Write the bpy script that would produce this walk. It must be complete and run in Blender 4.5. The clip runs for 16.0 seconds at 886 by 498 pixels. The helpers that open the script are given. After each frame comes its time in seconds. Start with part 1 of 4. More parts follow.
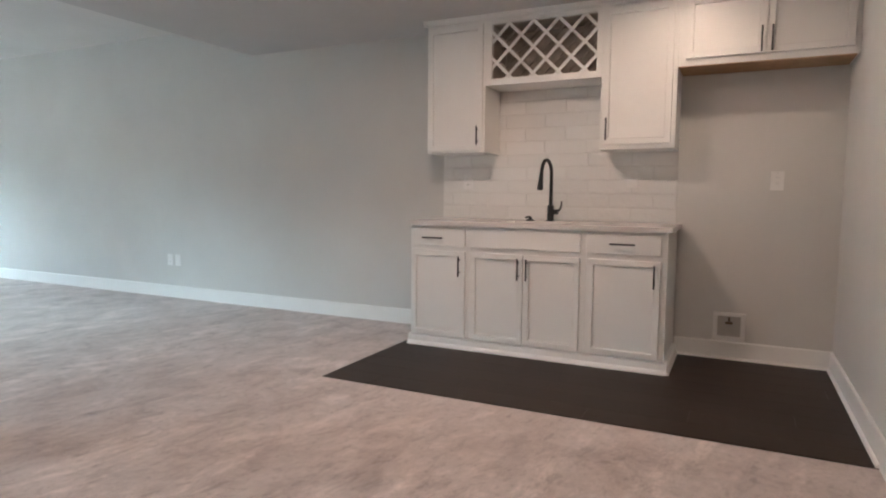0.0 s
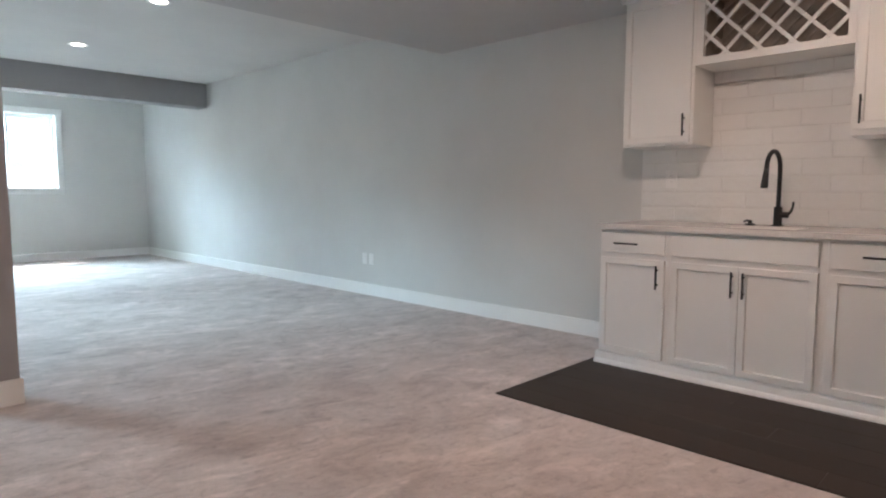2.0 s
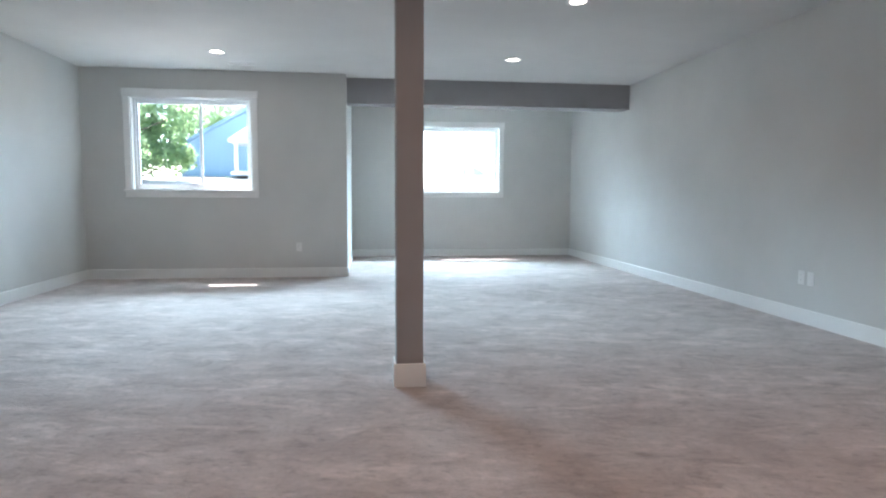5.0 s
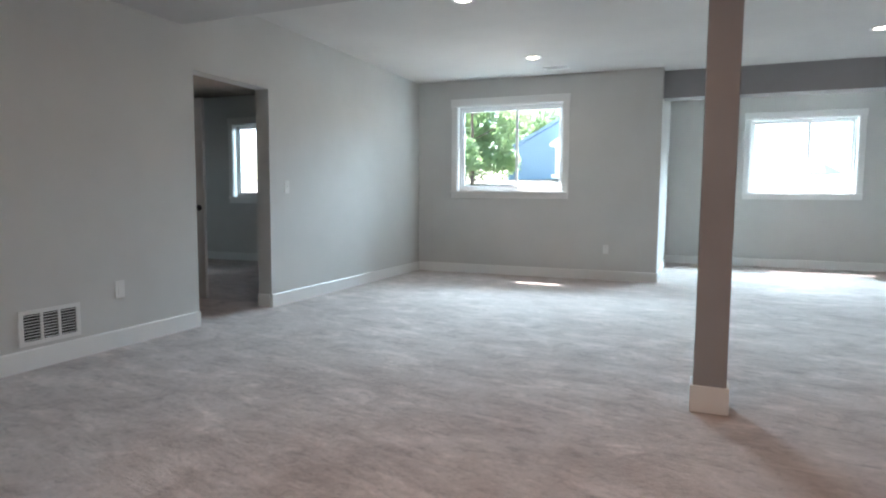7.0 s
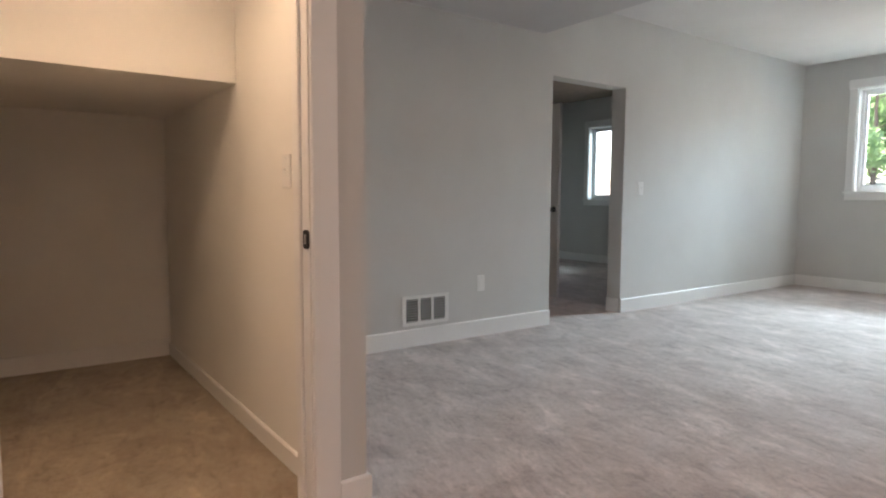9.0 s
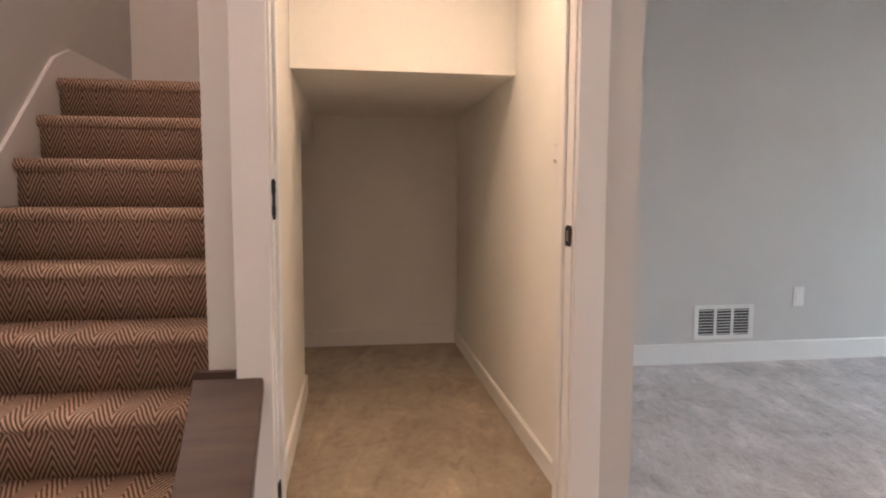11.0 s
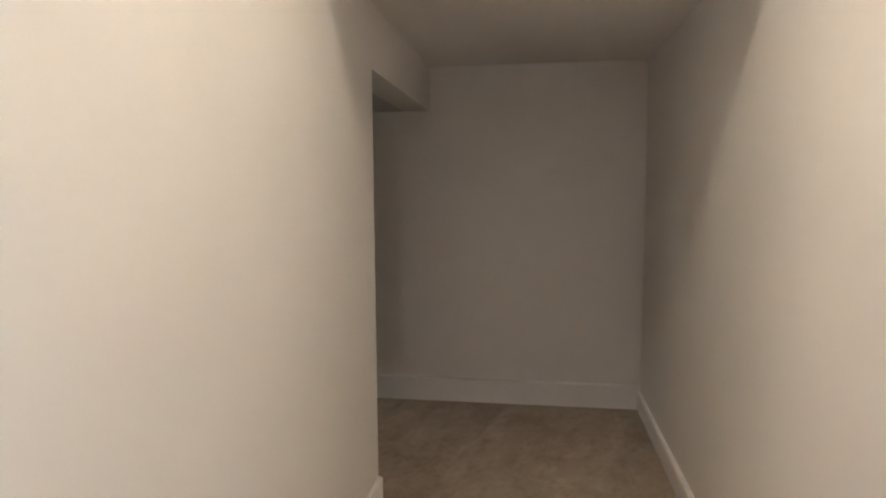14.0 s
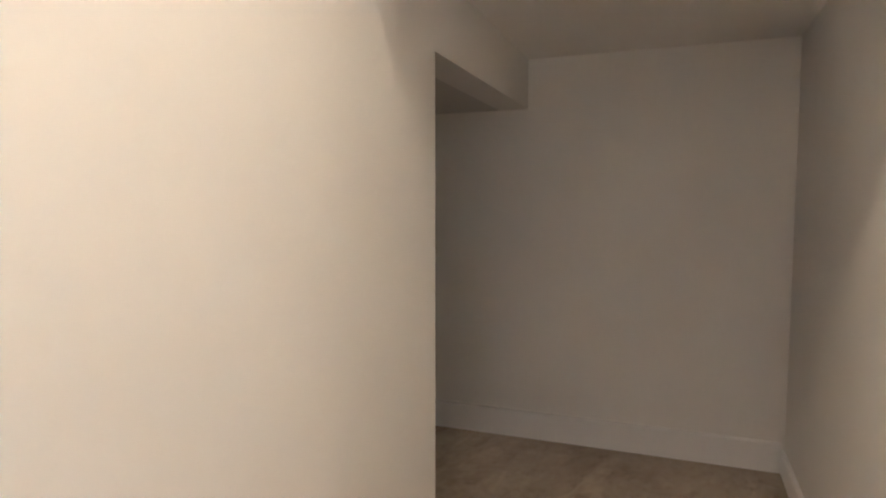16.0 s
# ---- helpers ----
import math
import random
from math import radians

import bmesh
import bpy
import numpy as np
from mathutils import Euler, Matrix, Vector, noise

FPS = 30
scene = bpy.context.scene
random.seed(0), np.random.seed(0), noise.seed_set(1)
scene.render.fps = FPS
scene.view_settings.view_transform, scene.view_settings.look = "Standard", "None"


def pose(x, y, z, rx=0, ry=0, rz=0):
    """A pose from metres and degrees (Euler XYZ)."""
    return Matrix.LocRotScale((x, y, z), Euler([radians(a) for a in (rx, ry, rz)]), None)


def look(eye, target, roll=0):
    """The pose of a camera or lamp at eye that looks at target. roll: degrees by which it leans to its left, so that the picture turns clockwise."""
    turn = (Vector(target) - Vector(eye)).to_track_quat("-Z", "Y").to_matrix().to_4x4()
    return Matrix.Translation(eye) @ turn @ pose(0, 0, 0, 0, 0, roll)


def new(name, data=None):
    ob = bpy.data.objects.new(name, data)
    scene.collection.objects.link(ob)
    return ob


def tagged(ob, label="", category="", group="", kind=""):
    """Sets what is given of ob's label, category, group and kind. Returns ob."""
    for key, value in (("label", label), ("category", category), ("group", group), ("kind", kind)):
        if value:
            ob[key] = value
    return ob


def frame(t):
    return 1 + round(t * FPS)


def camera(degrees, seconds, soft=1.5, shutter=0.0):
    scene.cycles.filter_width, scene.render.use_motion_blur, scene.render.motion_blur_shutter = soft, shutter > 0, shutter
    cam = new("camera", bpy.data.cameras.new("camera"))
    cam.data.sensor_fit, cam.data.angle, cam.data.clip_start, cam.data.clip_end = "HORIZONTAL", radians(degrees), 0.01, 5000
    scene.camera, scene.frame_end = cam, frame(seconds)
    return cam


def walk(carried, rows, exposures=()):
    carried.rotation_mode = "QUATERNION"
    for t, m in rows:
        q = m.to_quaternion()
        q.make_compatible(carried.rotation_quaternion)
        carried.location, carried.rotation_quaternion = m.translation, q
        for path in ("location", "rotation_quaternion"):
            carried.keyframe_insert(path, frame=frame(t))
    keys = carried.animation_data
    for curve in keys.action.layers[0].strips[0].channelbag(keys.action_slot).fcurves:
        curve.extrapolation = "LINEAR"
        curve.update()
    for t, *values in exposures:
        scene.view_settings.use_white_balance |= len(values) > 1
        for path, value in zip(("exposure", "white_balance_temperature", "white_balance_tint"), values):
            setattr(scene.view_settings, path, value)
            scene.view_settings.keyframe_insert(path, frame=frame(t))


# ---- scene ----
cam = camera(71.8, 16.0, soft=2.1)
PATH = [
    (0, (0.082, 0.462, 1.088), (1.877, 1.327, 0.911), 0.5),
    (0.5, (0.191, 0.523, 1.106), (1.945, 1.465, 0.921), 0.4),
    (1, (0.284, 0.577, 1.106), (1.966, 1.643, 0.92), 0.3),
    (1.5, (0.389, 0.58, 1.095), (1.954, 1.812, 0.913), 0.4),
    (2, (0.451, 0.575, 1.098), (1.875, 1.967, 0.914), 0.1),
    (2.5, (0.517, 0.637, 1.072), (1.798, 2.163, 0.897), 0.1),
    (3, (0.61, 0.698, 1.085), (1.735, 2.342, 0.908), 0.1),
    (5.5, (0.845, 0.974, 1.076), (0.84, 2.966, 0.905), 0.3),
    (6, (0.868, 1.02, 1.073), (0.617, 2.997, 0.903), 0.3),
    (6.5, (0.924, 1.053, 1.065), (0.422, 2.982, 0.896), 0.3),
    (7, (0.948, 1.069, 1.06), (0.198, 2.915, 0.891), 0.4),
    (7.5, (0.958, 1.095, 1.048), (-0.036, 2.823, 0.881), 0.3),
    (8, (0.926, 1.142, 1.046), (-0.293, 2.719, 0.878), 0.4),
    (8.5, (0.877, 1.185, 1.054), (-0.55, 2.576, 0.884), 0.4),
    (9, (0.865, 1.199, 1.055), (-0.753, 2.362, 0.887), 0.3),
    (9.5, (0.894, 1.233, 1.065), (-0.881, 2.139, 0.893), 0.4),
    (10, (0.9, 1.261, 1.049), (-0.979, 1.923, 0.877), 0.3),
    (12.5, (0.093, 1.497, 1.027), (-1.897, 1.455, 0.832), -0.0),
    (13, (-0.129, 1.518, 1.004), (-2.115, 1.39, 0.81), -0.2),
    (13.5, (-0.369, 1.585, 0.999), (-2.348, 1.365, 0.804), -0.2),
    (14, (-0.636, 1.587, 1.012), (-2.605, 1.293, 0.812), -0.3),
    (14.5, (-0.789, 1.64, 0.971), (-2.737, 1.216, 0.812), -0.1),
    (15, (-0.928, 1.708, 0.972), (-2.836, 1.133, 0.811), 0.4),
    (15.5, (-1.002, 1.695, 0.961), (-2.888, 1.045, 0.813), 0.1),
    (16, (-0.98, 1.69, 0.981), (-2.841, 0.973, 0.832), -0.0),
]
walk(cam, [(t, look(e, g, r)) for t, e, g, r in PATH], exposures=[
    (0.0, 3.18, 6150, 11), (3.0, 2.95, 5950, 12), (5.5, 2.75, 5950, 14), (7.0, 2.72, 6200, 14), (8.0, 2.78, 6400, 14), (9.0, 2.92, 6700, 17), (10.0, 3.2, 6800, 22),
    (12.5, 3.5, 5600, 8), (13.0, 3.55, 5600, 7), (13.5, 3.5, 5350, 6), (14.5, 3.58, 5300, 6), (16.0, 3.85, 5350, 7)])

# ---- light and exposure ----
world = bpy.data.worlds.new("sky")
scene.world = world
world.use_nodes = True
wn = world.node_tree.nodes
sky = wn.new("ShaderNodeTexSky")
sky.sky_type = "NISHITA"
sky.sun_disc = False
sky.sun_elevation = radians(60)
sky.sun_rotation = radians(-15)
wn["Background"].inputs[1].default_value = 0.15
world.node_tree.links.new(sky.outputs[0], wn["Background"].inputs[0])

sun_data = bpy.data.lights.new("sun", "SUN")
sun_data.energy, sun_data.angle, sun_data.color = 5.0, radians(0.5), (1.0, 0.95, 0.87)
sun_lamp = new("sun", sun_data)
sun_lamp.matrix_world = look((-1.7, 6.2, 11.5), (0, 0, 0))

WARM = (1.0, 0.72, 0.57)
NEUTRAL = (1.0, 0.86, 0.72)
AMBER = (1.0, 0.71, 0.45)
# recessed cans: x, y, ceiling height, watts, colour
CANS_MAIN = [(-0.82, 8.12, 2.664), (2.52, 8.05, 2.664), (2.54, 5.90, 2.664), (-0.85, 5.89, 2.664)]
CANS_BAR = [(3.72, 0.78, 2.36), (2.75, 1.80, 2.36), (0.40, 3.05, 2.36), (-0.15, 0.48, 2.36)]
CAN_CLOSET = (-1.14, 1.58, 2.36)
# unseen lamp added over the stairwell to brighten the steps
FILL_STAIR = (-1.2, 0.5, 4.2)
# unseen lamp assumed in the side room to warm its walls
FILL_ROOM = (-4.7, 4.4, 2.664)


def can_light(x, y, z, watts, colour, size=0.13):
    d = bpy.data.lights.new("can_glow", "AREA")
    d.shape, d.size, d.energy, d.color = "DISK", size, watts, colour
    o = new("can_glow", d)
    o.matrix_world = pose(x, y, z - 0.004)
    return o


for x, y, z in CANS_MAIN:
    can_light(x, y, z, 0.3, NEUTRAL)
for (x, y, z), watts in zip(CANS_BAR, (0.35, 2.1, 1.0, 0.85)):
    can_light(x, y, z, watts, WARM)
can_light(*CAN_CLOSET, 1.45, AMBER, 0.22).data.spread = radians(122)
can_light(*FILL_STAIR, 1.15, (1.0, 0.62, 0.42))
can_light(*FILL_ROOM, 0.1, WARM)


# area lamps added outside the windows, standing in for skylight and ground light
DAY = (0.62, 0.86, 0.95)


def daylight(w, h, watts, m):
    d = bpy.data.lights.new("daylight_fill", "AREA")
    d.shape, d.size, d.size_y, d.energy, d.color = "RECTANGLE", w, h, watts, DAY
    new("daylight_fill", d).matrix_world = m


def window_light(x0, x1, y, sill, head, share):
    """Two added lamps for daylight at a window, from under the eave and off the ground outside."""
    x = (x0 + x1) / 2
    daylight(1.4, 0.5, 6 * share, pose(x, y + 0.42, head + 0.28, -45, 0, 0))
    daylight(1.4, 0.5, 1.5 * share, pose(x, y + 0.42, sill - 0.28, -125, 0, 0))


window_light(-2.14, -0.66, 9.18, 1.15, 2.315, 0.8)
window_light(1.75, 3.20, 11.90, 1.16, 2.305, 1.2)
window_light(-6.03, -4.58, 9.12, 1.04, 2.21, 0.004)
# unseen sky lamps added above the yard: in front of each window, and aslant from the west
daylight(2.9, 0.8, 150, look((-2.0, 11.6, 3.02), (-1.5, 9.2, 1.8)))
daylight(1.6, 0.8, 190, look((-4.2, 10.9, 3.05), (-1.2, 9.2, 1.9)))
daylight(3.1, 0.6, 210, look((3.05, 13.2, 2.78), (2.7, 11.9, 1.9)))


# ---- materials ----
def mat(name):
    m = bpy.data.materials.new(name)
    m.use_nodes = True
    return m, m.node_tree, m.node_tree.nodes["Principled BSDF"]


def node(nt, kind, **inputs):
    n = nt.nodes.new(kind)
    for k, v in inputs.items():
        n.inputs[k].default_value = v
    return n


def coords(nt, space="Object"):
    return nt.nodes.new("ShaderNodeTexCoord").outputs[space]


def ramp(nt, fac, stops):
    n = nt.nodes.new("ShaderNodeValToRGB")
    e = n.color_ramp.elements
    while len(e) < len(stops):
        e.new(0.5)
    for el, (p, c) in zip(e, stops):
        el.position, el.color = p, (*c, 1)
    nt.links.new(fac, n.inputs[0])
    return n.outputs[0]


def noise_tex(nt, vec, scale, detail=4.0, rough=0.55):
    n = node(nt, "ShaderNodeTexNoise", Scale=scale, Detail=detail, Roughness=rough)
    nt.links.new(vec, n.inputs["Vector"])
    return n.outputs[0]


def bump(nt, height, strength, distance, shader, normal=None):
    b = node(nt, "ShaderNodeBump", Strength=strength, Distance=distance)
    nt.links.new(height, b.inputs["Height"])
    if normal:
        nt.links.new(normal, b.inputs["Normal"])
    nt.links.new(b.outputs[0], shader.inputs["Normal"])
    return b.outputs[0]


def math2(nt, op, a, b=None):
    n = nt.nodes.new("ShaderNodeMath")
    n.operation = op
    for i, v in enumerate((a, b)):
        if v is None:
            continue
        if isinstance(v, (int, float)):
            n.inputs[i].default_value = v
        else:
            nt.links.new(v, n.inputs[i])
    return n.outputs[0]


def mix(nt, fac, a, b, blend="MIX"):
    n = nt.nodes.new("ShaderNodeMix")
    n.data_type, n.blend_type = "RGBA", blend
    for sock, v in ((n.inputs[0], fac), (n.inputs[6], a), (n.inputs[7], b)):
        if isinstance(v, (int, float)):
            sock.default_value = v
        elif isinstance(v, tuple):
            sock.default_value = (*v, 1)
        else:
            nt.links.new(v, sock)
    return n.outputs[2]


def paint(name, colour, rough, spread=0.04, texture=0.06, scale=420):
    """Rolled wall paint: faint large blotches and orange-peel relief."""
    m, nt, s = mat(name)
    co = coords(nt)
    lo = tuple(c * (1 - spread) for c in colour)
    hi = tuple(min(1, c * (1 + spread)) for c in colour)
    nt.links.new(ramp(nt, noise_tex(nt, co, 1.3, 5), [(0.3, lo), (0.7, hi)]), s.inputs["Base Color"])
    s.inputs["Roughness"].default_value = rough
    bump(nt, noise_tex(nt, co, scale, 2), texture, 0.002, s)
    return m


def plain(name, colour, rough, metal=0.0, spread=0.02, scale=3.0, grain=0.004):
    m, nt, s = mat(name)
    co = coords(nt)
    lo = tuple(c * (1 - spread) for c in colour)
    hi = tuple(min(1, c * (1 + spread)) for c in colour)
    nt.links.new(ramp(nt, noise_tex(nt, co, scale), [(0.3, lo), (0.7, hi)]), s.inputs["Base Color"])
    s.inputs["Roughness"].default_value, s.inputs["Metallic"].default_value = rough, metal
    bump(nt, noise_tex(nt, co, 160, 2), grain, 0.002, s)
    return m


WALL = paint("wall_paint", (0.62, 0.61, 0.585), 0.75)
# whiter than the room walls, lightened further so bounce fills the closet
CLOSETWALL = paint("closet_paint_lifted", (0.84, 0.825, 0.785), 0.75)
POSTPAINT = paint("post_paint", (0.33, 0.32, 0.322), 0.7)
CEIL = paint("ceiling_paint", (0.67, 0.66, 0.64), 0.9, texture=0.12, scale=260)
# main ceiling's finish with a darker base colour
CEIL_DARKER = paint("darker_ceiling", (0.53, 0.522, 0.512), 0.9, texture=0.12, scale=260)
TRIM = plain("trim_paint", (0.83, 0.82, 0.80), 0.38)
CABINET = plain("cabinet_paint", (0.80, 0.79, 0.765), 0.35)
RAWWOOD = plain("raw_plywood", (0.40, 0.25, 0.14), 0.7, spread=0.15, scale=14)
# grey-brown tone that carries the shade inside the wine rack
RACKSHADE = plain("rack_shade", (0.42, 0.36, 0.30), 0.6, spread=0.12, scale=14)
BLACK = plain("matte_black_metal", (0.010, 0.010, 0.011), 0.5)
PLASTIC = plain("white_plastic", (0.80, 0.79, 0.77), 0.3)
SLOT = plain("dark_slot", (0.015, 0.015, 0.015), 0.8)
STEEL = plain("brushed_steel", (0.55, 0.55, 0.56), 0.3, metal=1.0)
BRASS = plain("brass_valve", (0.12, 0.085, 0.05), 0.4, metal=0.9)
VINYL = plain("window_vinyl", (0.82, 0.82, 0.82), 0.3)
GROUT = plain("tile_grout", (0.70, 0.68, 0.65), 0.85)
CANTRIM = plain("lamp_trim", (0.85, 0.85, 0.84), 0.4)


def carpet_material(name, tint):
    """Cut-pile carpet: soft tufts, brushed patches that lean either way."""
    m, nt, s = mat(name)
    co = coords(nt)
    stretch = nt.nodes.new("ShaderNodeMapping")
    stretch.inputs["Scale"].default_value = (1.0, 1.15, 1.0)
    stretch.inputs["Rotation"].default_value = (0, 0, 0.35)
    nt.links.new(co, stretch.inputs["Vector"])
    big = noise_tex(nt, co, 1.1, 3)
    warp = node(nt, "ShaderNodeTexNoise", Scale=3.2, Detail=5.0, Roughness=0.62, Distortion=0.7)
    nt.links.new(stretch.outputs[0], warp.inputs["Vector"])
    sweep = warp.outputs[0]
    tuft = noise_tex(nt, co, 95, 3, 0.7)
    fibre = noise_tex(nt, co, 420, 2, 0.6)
    clump = noise_tex(nt, co, 26, 4, 0.65)
    base = ramp(nt, sweep, [(0.36, (0.55, 0.49, 0.46)), (0.46, (0.70, 0.64, 0.605)), (0.52, (0.74, 0.685, 0.65)), (0.64, (0.84, 0.79, 0.76))])
    base = mix(nt, 0.35, base, ramp(nt, big, [(0.35, (0.58, 0.525, 0.495)), (0.65, (0.78, 0.73, 0.70))]))
    base = mix(nt, 0.4, base, ramp(nt, tuft, [(0.25, (0.66, 0.66, 0.66)), (0.75, (1.0, 1.0, 1.0))]), "MULTIPLY")
    base = mix(nt, 0.8, base, ramp(nt, clump, [(0.34, (0.80, 0.79, 0.785)), (0.46, (1.0, 1.0, 1.0)), (0.56, (1.0, 1.0, 1.0)), (0.66, (1.12, 1.12, 1.12))]), "MULTIPLY")
    stroke = node(nt, "ShaderNodeTexNoise", Scale=4.6, Detail=7.0, Roughness=0.68, Distortion=0.9)
    slant = nt.nodes.new("ShaderNodeMapping")
    slant.vector_type = "TEXTURE"
    slant.inputs["Scale"].default_value = (2.4, 1.0, 1.0)
    slant.inputs["Rotation"].default_value = (0, 0, -0.23)
    nt.links.new(co, slant.inputs["Vector"])
    nt.links.new(slant.outputs[0], stroke.inputs["Vector"])
    base = mix(nt, 0.9, base, ramp(nt, stroke.outputs[0], [(0.36, (0.80, 0.79, 0.79)), (0.44, (0.93, 0.93, 0.93)), (0.545, (0.97, 0.97, 0.97)), (0.60, (1.16, 1.16, 1.16))]), "MULTIPLY")
    scuff = noise_tex(nt, slant.outputs[0], 15, 5, 0.66)
    base = mix(nt, 0.7, base, ramp(nt, scuff, [(0.34, (0.66, 0.65, 0.645)), (0.43, (0.97, 0.97, 0.97)), (0.58, (1.0, 1.0, 1.0)), (0.66, (1.18, 1.18, 1.18))]), "MULTIPLY")
    base = mix(nt, 1.0, base, tint, "MULTIPLY")
    nt.links.new(base, s.inputs["Base Color"])
    s.inputs["Roughness"].default_value = 0.95
    s.inputs["Sheen Weight"].default_value = 0.25
    s.inputs["Sheen Roughness"].default_value = 0.5
    s.inputs["Specular IOR Level"].default_value = 0.1
    h = math2(nt, "ADD", math2(nt, "MULTIPLY", tuft, 0.6), math2(nt, "MULTIPLY", fibre, 0.4))
    n1 = bump(nt, stroke.outputs[0], 0.3, 0.012, s)
    n2 = bump(nt, scuff, 0.5, 0.02, s, n1)
    n3 = bump(nt, clump, 0.25, 0.012, s, n2)
    bump(nt, h, 0.55, 0.008, s, n3)
    return m


def herringbone_material():
    """Woven stair carpet: zigzag ribs in tan and dark brown, by the surface's own u (across) and v (along)."""
    m, nt, s = mat("herringbone_carpet")
    uv = nt.nodes.new("ShaderNodeTexCoord").outputs["UV"]
    sep = nt.nodes.new("ShaderNodeSeparateXYZ")
    nt.links.new(uv, sep.inputs[0])
    wob = noise_tex(nt, uv, 28, 3)
    u = math2(nt, "ADD", sep.outputs[0], math2(nt, "MULTIPLY", wob, 0.006))
    zig = math2(nt, "PINGPONG", u, 0.060)
    v = math2(nt, "ADD", sep.outputs[1], math2(nt, "MULTIPLY", zig, 2.3))
    saw = math2(nt, "PINGPONG", v, 0.0155)
    f = math2(nt, "DIVIDE", saw, 0.0155)
    f = math2(nt, "ADD", f, math2(nt, "MULTIPLY", math2(nt, "SUBTRACT", noise_tex(nt, uv, 240, 3), 0.5), 0.55))
    col = ramp(nt, f, [(0.30, (0.19, 0.122, 0.086)), (0.66, (0.78, 0.575, 0.44))])
    col = mix(nt, 0.4, col, ramp(nt, noise_tex(nt, uv, 6, 4), [(0.3, (0.7, 0.7, 0.7)), (0.7, (1.0, 1.0, 1.0))]), "MULTIPLY")
    nt.links.new(col, s.inputs["Base Color"])
    s.inputs["Roughness"].default_value = 0.95
    s.inputs["Specular IOR Level"].default_value = 0.1
    bump(nt, f, 0.6, 0.004, s)
    return m


def plank_material(name, lo, hi, rough):
    m, nt, s = mat(name)
    co = coords(nt)
    mp = nt.nodes.new("ShaderNodeMapping")
    mp.inputs["Scale"].default_value = (14, 1.2, 14)
    nt.links.new(co, mp.inputs["Vector"])
    info = nt.nodes.new("ShaderNodeObjectInfo")
    grain = noise_tex(nt, mp.outputs[0], 3.0, 6, 0.6)
    g = math2(nt, "ADD", math2(nt, "MULTIPLY", grain, 0.75), math2(nt, "MULTIPLY", info.outputs["Random"], 0.25))
    nt.links.new(ramp(nt, g, [(0.3, lo), (0.75, hi)]), s.inputs["Base Color"])
    nt.links.new(math2(nt, "ADD", math2(nt, "MULTIPLY", grain, 0.12), rough), s.inputs["Roughness"])
    s.inputs["Specular IOR Level"].default_value = 0.28
    bump(nt, grain, 0.08, 0.002, s)
    return m


def quartz_material():
    m, nt, s = mat("speckled_quartz")
    co = coords(nt)
    a = ramp(nt, noise_tex(nt, co, 180, 3), [(0.42, (0.50, 0.48, 0.47)), (0.55, (0.72, 0.70, 0.68))])
    nt.links.new(mix(nt, 0.5, a, ramp(nt, noise_tex(nt, co, 5), [(0.3, (0.62, 0.60, 0.58)), (0.7, (0.72, 0.70, 0.68))])), s.inputs["Base Color"])
    s.inputs["Roughness"].default_value = 0.2
    return m


def tile_material():
    m, nt, s = mat("glazed_white_tile")
    info = nt.nodes.new("ShaderNodeObjectInfo")
    ob = coords(nt)
    nt.links.new(ramp(nt, info.outputs["Random"], [(0.0, (0.78, 0.77, 0.745)), (1.0, (0.82, 0.81, 0.79))]), s.inputs["Base Color"])
    s.inputs["Roughness"].default_value = 0.06
    bump(nt, noise_tex(nt, ob, 20, 2), 1.0, 0.005, s)
    return m


def glass_material():
    m, nt, s = mat("window_glass")
    out = nt.nodes["Material Output"]
    clear = nt.nodes.new("ShaderNodeBsdfTransparent")
    clear.inputs[0].default_value = (0.96, 0.98, 0.98, 1)
    gloss = node(nt, "ShaderNodeBsdfGlossy", Roughness=0.02)
    fr = node(nt, "ShaderNodeFresnel", IOR=1.45)
    mx = nt.nodes.new("ShaderNodeMixShader")
    nt.links.new(fr.outputs[0], mx.inputs[0])
    nt.links.new(clear.outputs[0], mx.inputs[1])
    nt.links.new(gloss.outputs[0], mx.inputs[2])
    nt.links.new(mx.outputs[0], out.inputs[0])
    return m


def glow_material(name, colour, power):
    m, nt, s = mat(name)
    s.inputs["Base Color"].default_value = (*colour, 1)
    s.inputs["Emission Color"].default_value = (*colour, 1)
    s.inputs["Emission Strength"].default_value = power
    return m


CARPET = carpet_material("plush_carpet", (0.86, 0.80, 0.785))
# same carpet; the closet's dim amber light is put into this darker tint
SHADED_CARPET = carpet_material("shaded_plush_carpet", (0.54, 0.475, 0.36))
HERRING = herringbone_material()
DARKPLANK = plank_material("espresso_plank", (0.019, 0.011, 0.008), (0.038, 0.024, 0.018), 0.42)
DARKWOOD = plank_material("stained_wood", (0.050, 0.030, 0.022), (0.095, 0.060, 0.046), 0.32)
QUARTZ = quartz_material()
TILE = tile_material()
GLASS = glass_material()
LENS_COOL = glow_material("lamp_lens", (1.0, 0.90, 0.76), 3.0)
LENS_WARM = glow_material("warm_lamp_lens", (1.0, 0.74, 0.52), 7.0)


# ---- building helpers ----
def box(bm, x0, x1, y0, y1, z0, z1, bevel=0.0, seg=1):
    vs = [bm.verts.new((x, y, z)) for x in (x0, x1) for y in (y0, y1) for z in (z0, z1)]
    fs = [bm.faces.new([vs[i] for i in q]) for q in ((0, 1, 3, 2), (4, 6, 7, 5), (0, 4, 5, 1), (2, 3, 7, 6), (0, 2, 6, 4), (1, 5, 7, 3))]
    if bevel:
        bmesh.ops.bevel(bm, geom=list({e for f in fs for e in f.edges}), offset=bevel, segments=seg, affect="EDGES", profile=0.5)
    return bm


